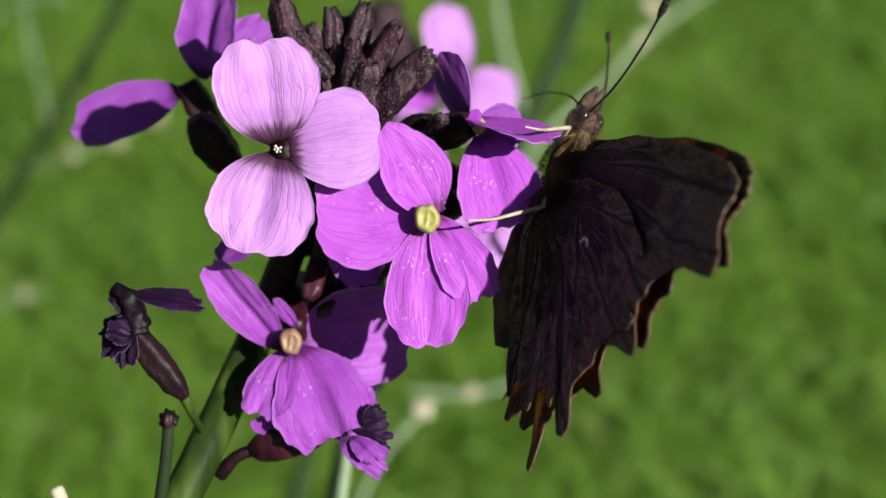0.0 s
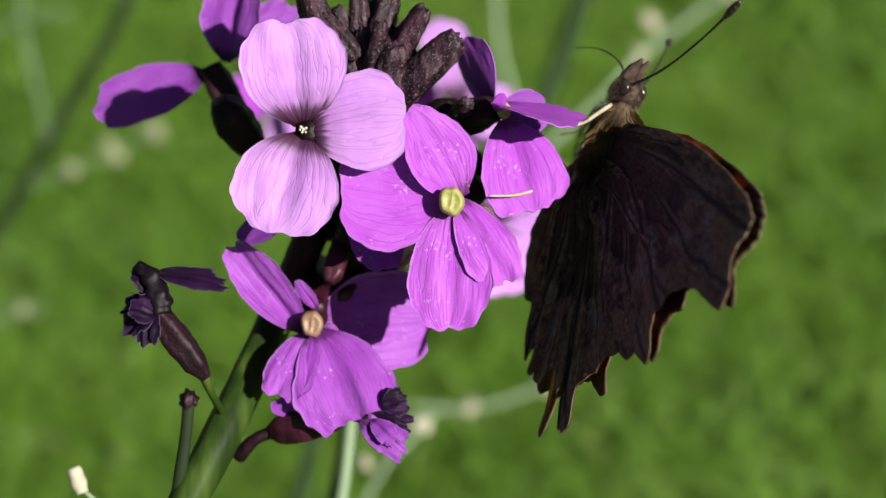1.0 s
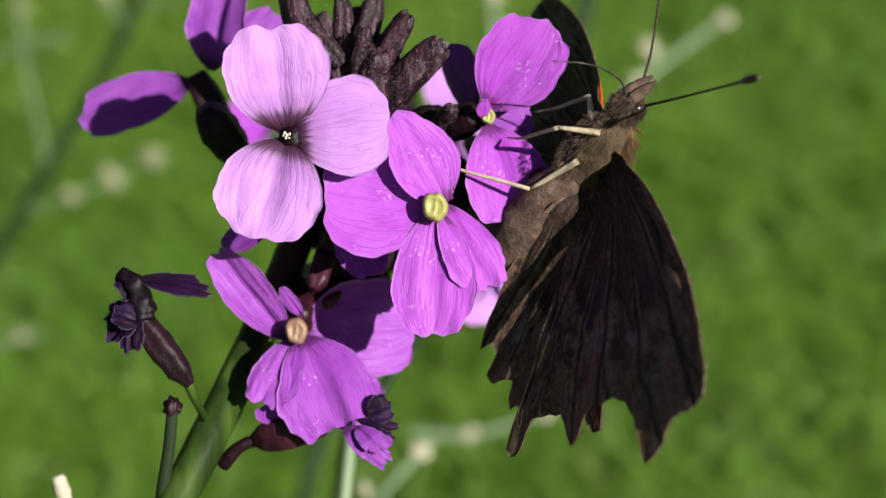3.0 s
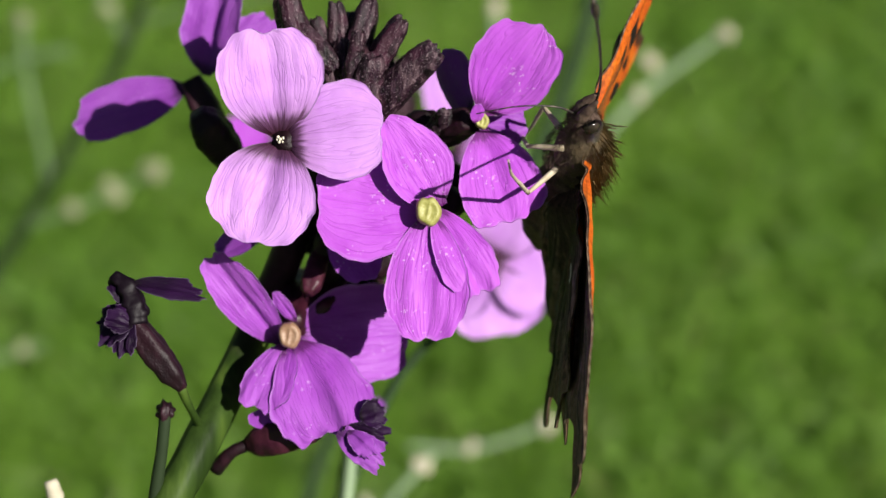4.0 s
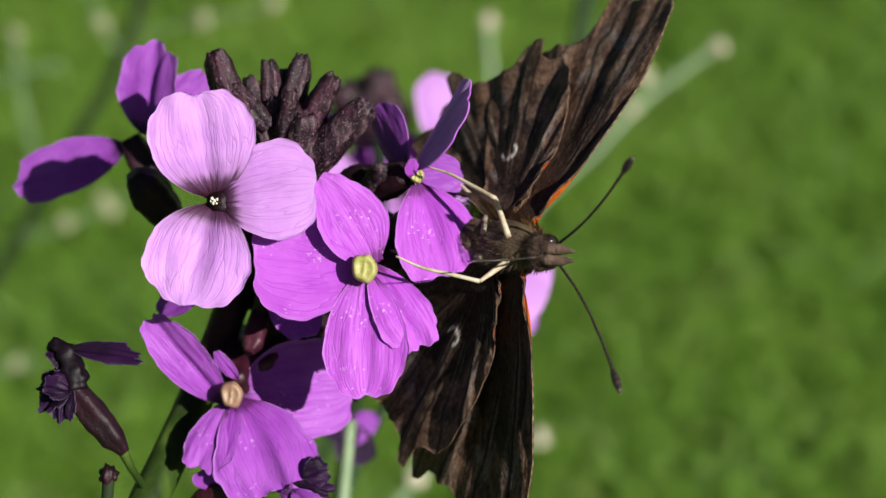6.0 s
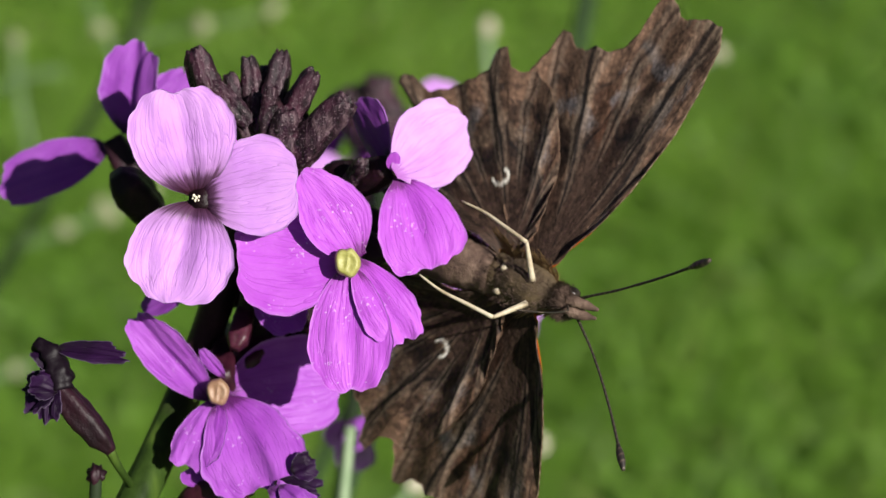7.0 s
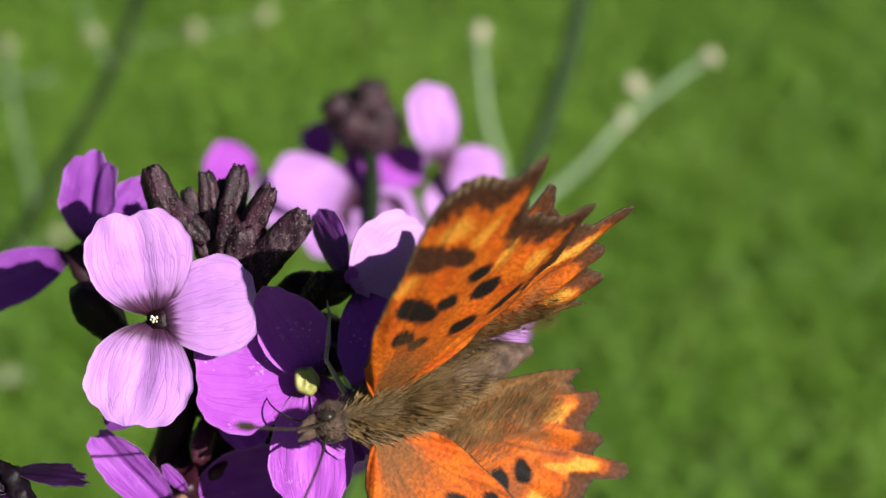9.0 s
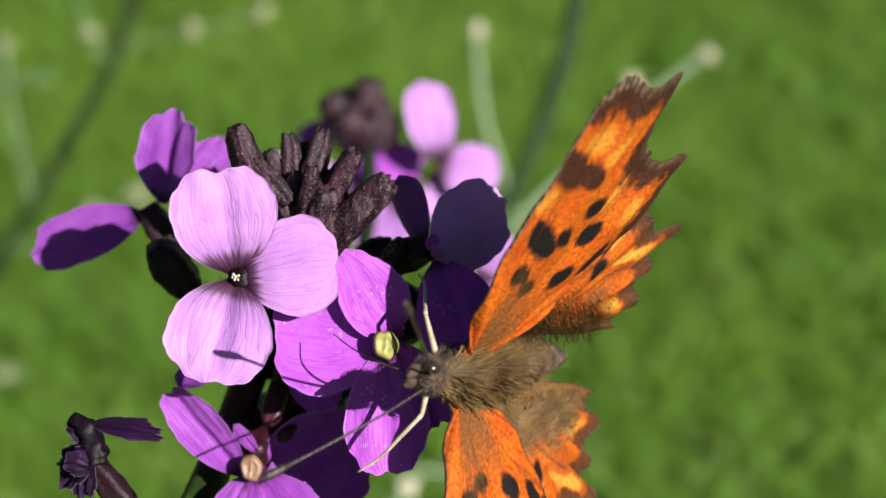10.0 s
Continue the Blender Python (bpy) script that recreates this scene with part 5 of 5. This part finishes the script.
def butterfly():
    root = empty("butterfly", "orange and brown butterfly with ragged wing edges feeding on the flowers", "butterfly")
    lump = [((1.4, 0, 0.4), (3.3, 1.9, 2.0)), ((-1.0, 0, 0.5), (2.2, 1.7, 1.8))]
    v, f = join(*[ball(Vector(c) * MM, Vector(r) * MM, None, 14, 18, 0.08) for c, r in lump])
    shape("thorax", v, f, FUR, root, "thorax with brown fur")
    v, f = tube([Vector(p) * MM for p in ((-1.5, 0, 0.0), (-4, 0, -0.6), (-7, 0, -1.0), (-10, 0, -1.1), (-13.4, 0, -0.9))], [1.6 * MM, 2.1 * MM, 2.1 * MM, 1.7 * MM, 0.5 * MM], 26, 14, 0, 0, 0.10)
    shape("abdomen", v, f, FURDARK, root, "slim brown abdomen")
    head = shape("head", *join(ball(Vector((5.3, 0, 0.3)) * MM, Vector((1.1, 1.2, 1.1)) * MM, None, 10, 14, 0.15)), FURDARK, root)
    for sd in (-1, 1):
        shape("eye", *ball(Vector((5.6, 0.85 * sd, 0.5)) * MM, Vector((0.72, 0.5, 0.75)) * MM), EYE_MAT, head, "dark round eye")
        shape("palp", *tube([Vector(p) * MM for p in ((5.8, 0.4 * sd, -0.4), (6.8, 0.42 * sd, 0.0), (8.2, 0.35 * sd, 0.7))], [0.35 * MM, 0.5 * MM, 0.42 * MM, 0.12 * MM], 10, 8, 0, 0, 0.2, sd), FURDARK, head)
    shape("proboscis", *tube([Vector(p) * MM for p in ((6.2, 0, -0.6), (7.2, 0, -2.2), (7.4, 0, -5.0), (6.6, 0, -8.0))], [0.10 * MM, 0.07 * MM, 0.045 * MM], 18, 6), FEELER, head, "thin dark coiling tongue")
    fur = shape("fur", *join(hairs(lump, 900, 2.1, 0.0045, 9, (-1.2, 0, 0.3), 0.3), hairs(lump + [((-5.0, 0, -0.6), (3.6, 1.9, 1.9)), ((-2.0, 0, 0.2), (2.5, 2.6, 1.4))], 22000, 1.4, 0.0065, 3, (-1.7, 0, 0.05), 0.1)), HAIR, root, "golden brown hairs")
    tagged(fur, kind="stuff")
    under = shape("fur", *hairs([((1.0, 0, -0.4), (3.4, 1.7, 1.7)), ((5.3, 0, 0.2), (1.2, 1.2, 1.1))], 5000, 0.55, 0.013, 4, (-0.9, 0, -0.2)), FURDARK, root, "short grey-brown hairs")
    tagged(under, kind="stuff")
    parts = {}
    for sd, key in ((-1, "R"), (1, "L")):
        parts["f" + key] = wing("forewing", FORE, FORE_BASE, sd, True, root, "forewing orange with black spots above, dark brown beneath")
        parts["h" + key] = wing("hindwing", HIND, HIND_BASE, sd, False, root, "ragged hindwing orange above, brown with white mark beneath")
        tagged(shape("fur", *wing_hair(sd), HAIR, parts["h" + key]), kind="stuff")
        an = shape("antenna", *tube([Vector(p) * MM for p in ((0, 0, 0), (3.5, 1.4 * sd, 0.9), (7.5, 3.2 * sd, 1.4), (11.2, 5.0 * sd, 1.6))], [0.13 * MM, 0.10 * MM, 0.10 * MM, 0.12 * MM], 24, 7, 0, 0, 0.3), FEELER, root, "thin dark clubbed antenna")
        club = shape("club", *tube([Vector(p) * MM for p in ((10.6, 4.72 * sd, 1.58), (11.6, 5.2 * sd, 1.6), (12.6, 5.7 * sd, 1.6))], [0.14 * MM, 0.30 * MM, 0.30 * MM, 0.14 * MM], 10, 8), FEELER, an)
        parts["a" + key] = an
        for k, (knee, shin) in enumerate((((1.6, 1.7, -2.0), (0.9, 1.7, -6.4)), ((-2.6, 1.4, -3.2), (-2.2, 1.6, -8.8)))):
            q = [Vector((a, b * sd, c)) * MM for a, b, c in ((0, 0, 0), knee, shin, FEET[k])]
            leg = shape("leg", *join(tube([q[0], q[0].lerp(q[1], 0.5), q[1]], [0.26 * MM, 0.22 * MM, 0.15 * MM], 8, 8), tube([q[1], q[1].lerp(q[2], 0.5), q[2], q[3]], [0.17 * MM, 0.16 * MM, 0.12 * MM, 0.07 * MM], 14, 8)), LEGCREAM, root, "long thin cream-coloured leg")
            parts["l%s%d" % (key, k)] = leg
    return root, parts


FLY, FLY_PARTS = butterfly()


def wing_pose(base, side, lift, sweep):
    b = Vector((base.x, base.y * side, base.z)) * MM
    return Matrix.Translation(b) @ Matrix.Rotation(side * radians(lift), 4, "X") @ Matrix.Rotation(side * radians(sweep), 4, "Z")


def limb_pose(base, tip_at, side, way):
    """A limb that starts at base, swung so that its tip lies the given way."""
    rest = Vector((tip_at[0], tip_at[1] * side, tip_at[2]))
    m = rest.rotation_difference(Vector(way)).to_matrix().to_4x4()
    m.translation = Vector((base[0], base[1] * side, base[2])) * MM
    return m


def side_petal_pose(base, end, lean):
    return petal_turn(at(*base), at(*end), Vector(lean))


def motions():
    folded = side_petal_pose((842, 280, 6), (942, 312, 1.5), (0.12, -0.2, 0.97))
    half = side_petal_pose((845, 284, 5), (945, 215, -0.5), (-0.1, -0.75, 0.6))
    upright = side_petal_pose((856, 282, 5.5), (960, 134, 3.5), (0.1, -1, 0.1))
    edgewise = side_petal_pose((856, 284, 5.5), (940, 128, 3.0), (0.92, -0.36, 0.1))
    turning = side_petal_pose((852, 294, 5.0), (965, 150, 4.5), (0.80, 0.58, -0.2))
    leaning = side_petal_pose((848, 304, 4.2), (985, 208, 9.0), (-0.58, 0.79, -0.10))
    walk(SIDE_PETAL, [(0, folded), (2.0, folded), (2.5, half), (2.8, upright), (5.5, upright), (5.8, edgewise), (6.3, turning), (6.8, leaning), (10.0, leaning)])
    walk(HEAD, [(t, Matrix.Translation((x, y, z)) @ BASIS.to_4x4() @ Matrix.Rotation(radians(a), 4, "Y")) for t, x, y, z, a in HEAD_ROWS])
    walk(FLY, [(r[0], pose(*r[1:7])) for r in FLY_ROWS])
    for key, side, lift, fore, hind in (("R", -1, 7, 9, 11), ("L", 1, 8, 10, 12)):
        walk(FLY_PARTS["f" + key], [(r[0], wing_pose(FORE_BASE, side, r[lift], r[fore])) for r in FLY_ROWS])
        walk(FLY_PARTS["a" + key], [(r[0], limb_pose(FEELER_BASE, FEELER_TIP, side, r[1:])) for r in FEELER_ROWS[key]])
        for k in (0, 1):
            walk(FLY_PARTS["l%s%d" % (key, k)], [(r[0], limb_pose(HIPS[k], FEET[k], side, r[1:])) for r in LEG_ROWS["%s%d" % (key, k)]])
        walk(FLY_PARTS["h" + key], [(r[0], wing_pose(HIND_BASE, side, r[lift] + r[13 if side > 0 else 14], r[hind])) for r in FLY_ROWS])


motions()
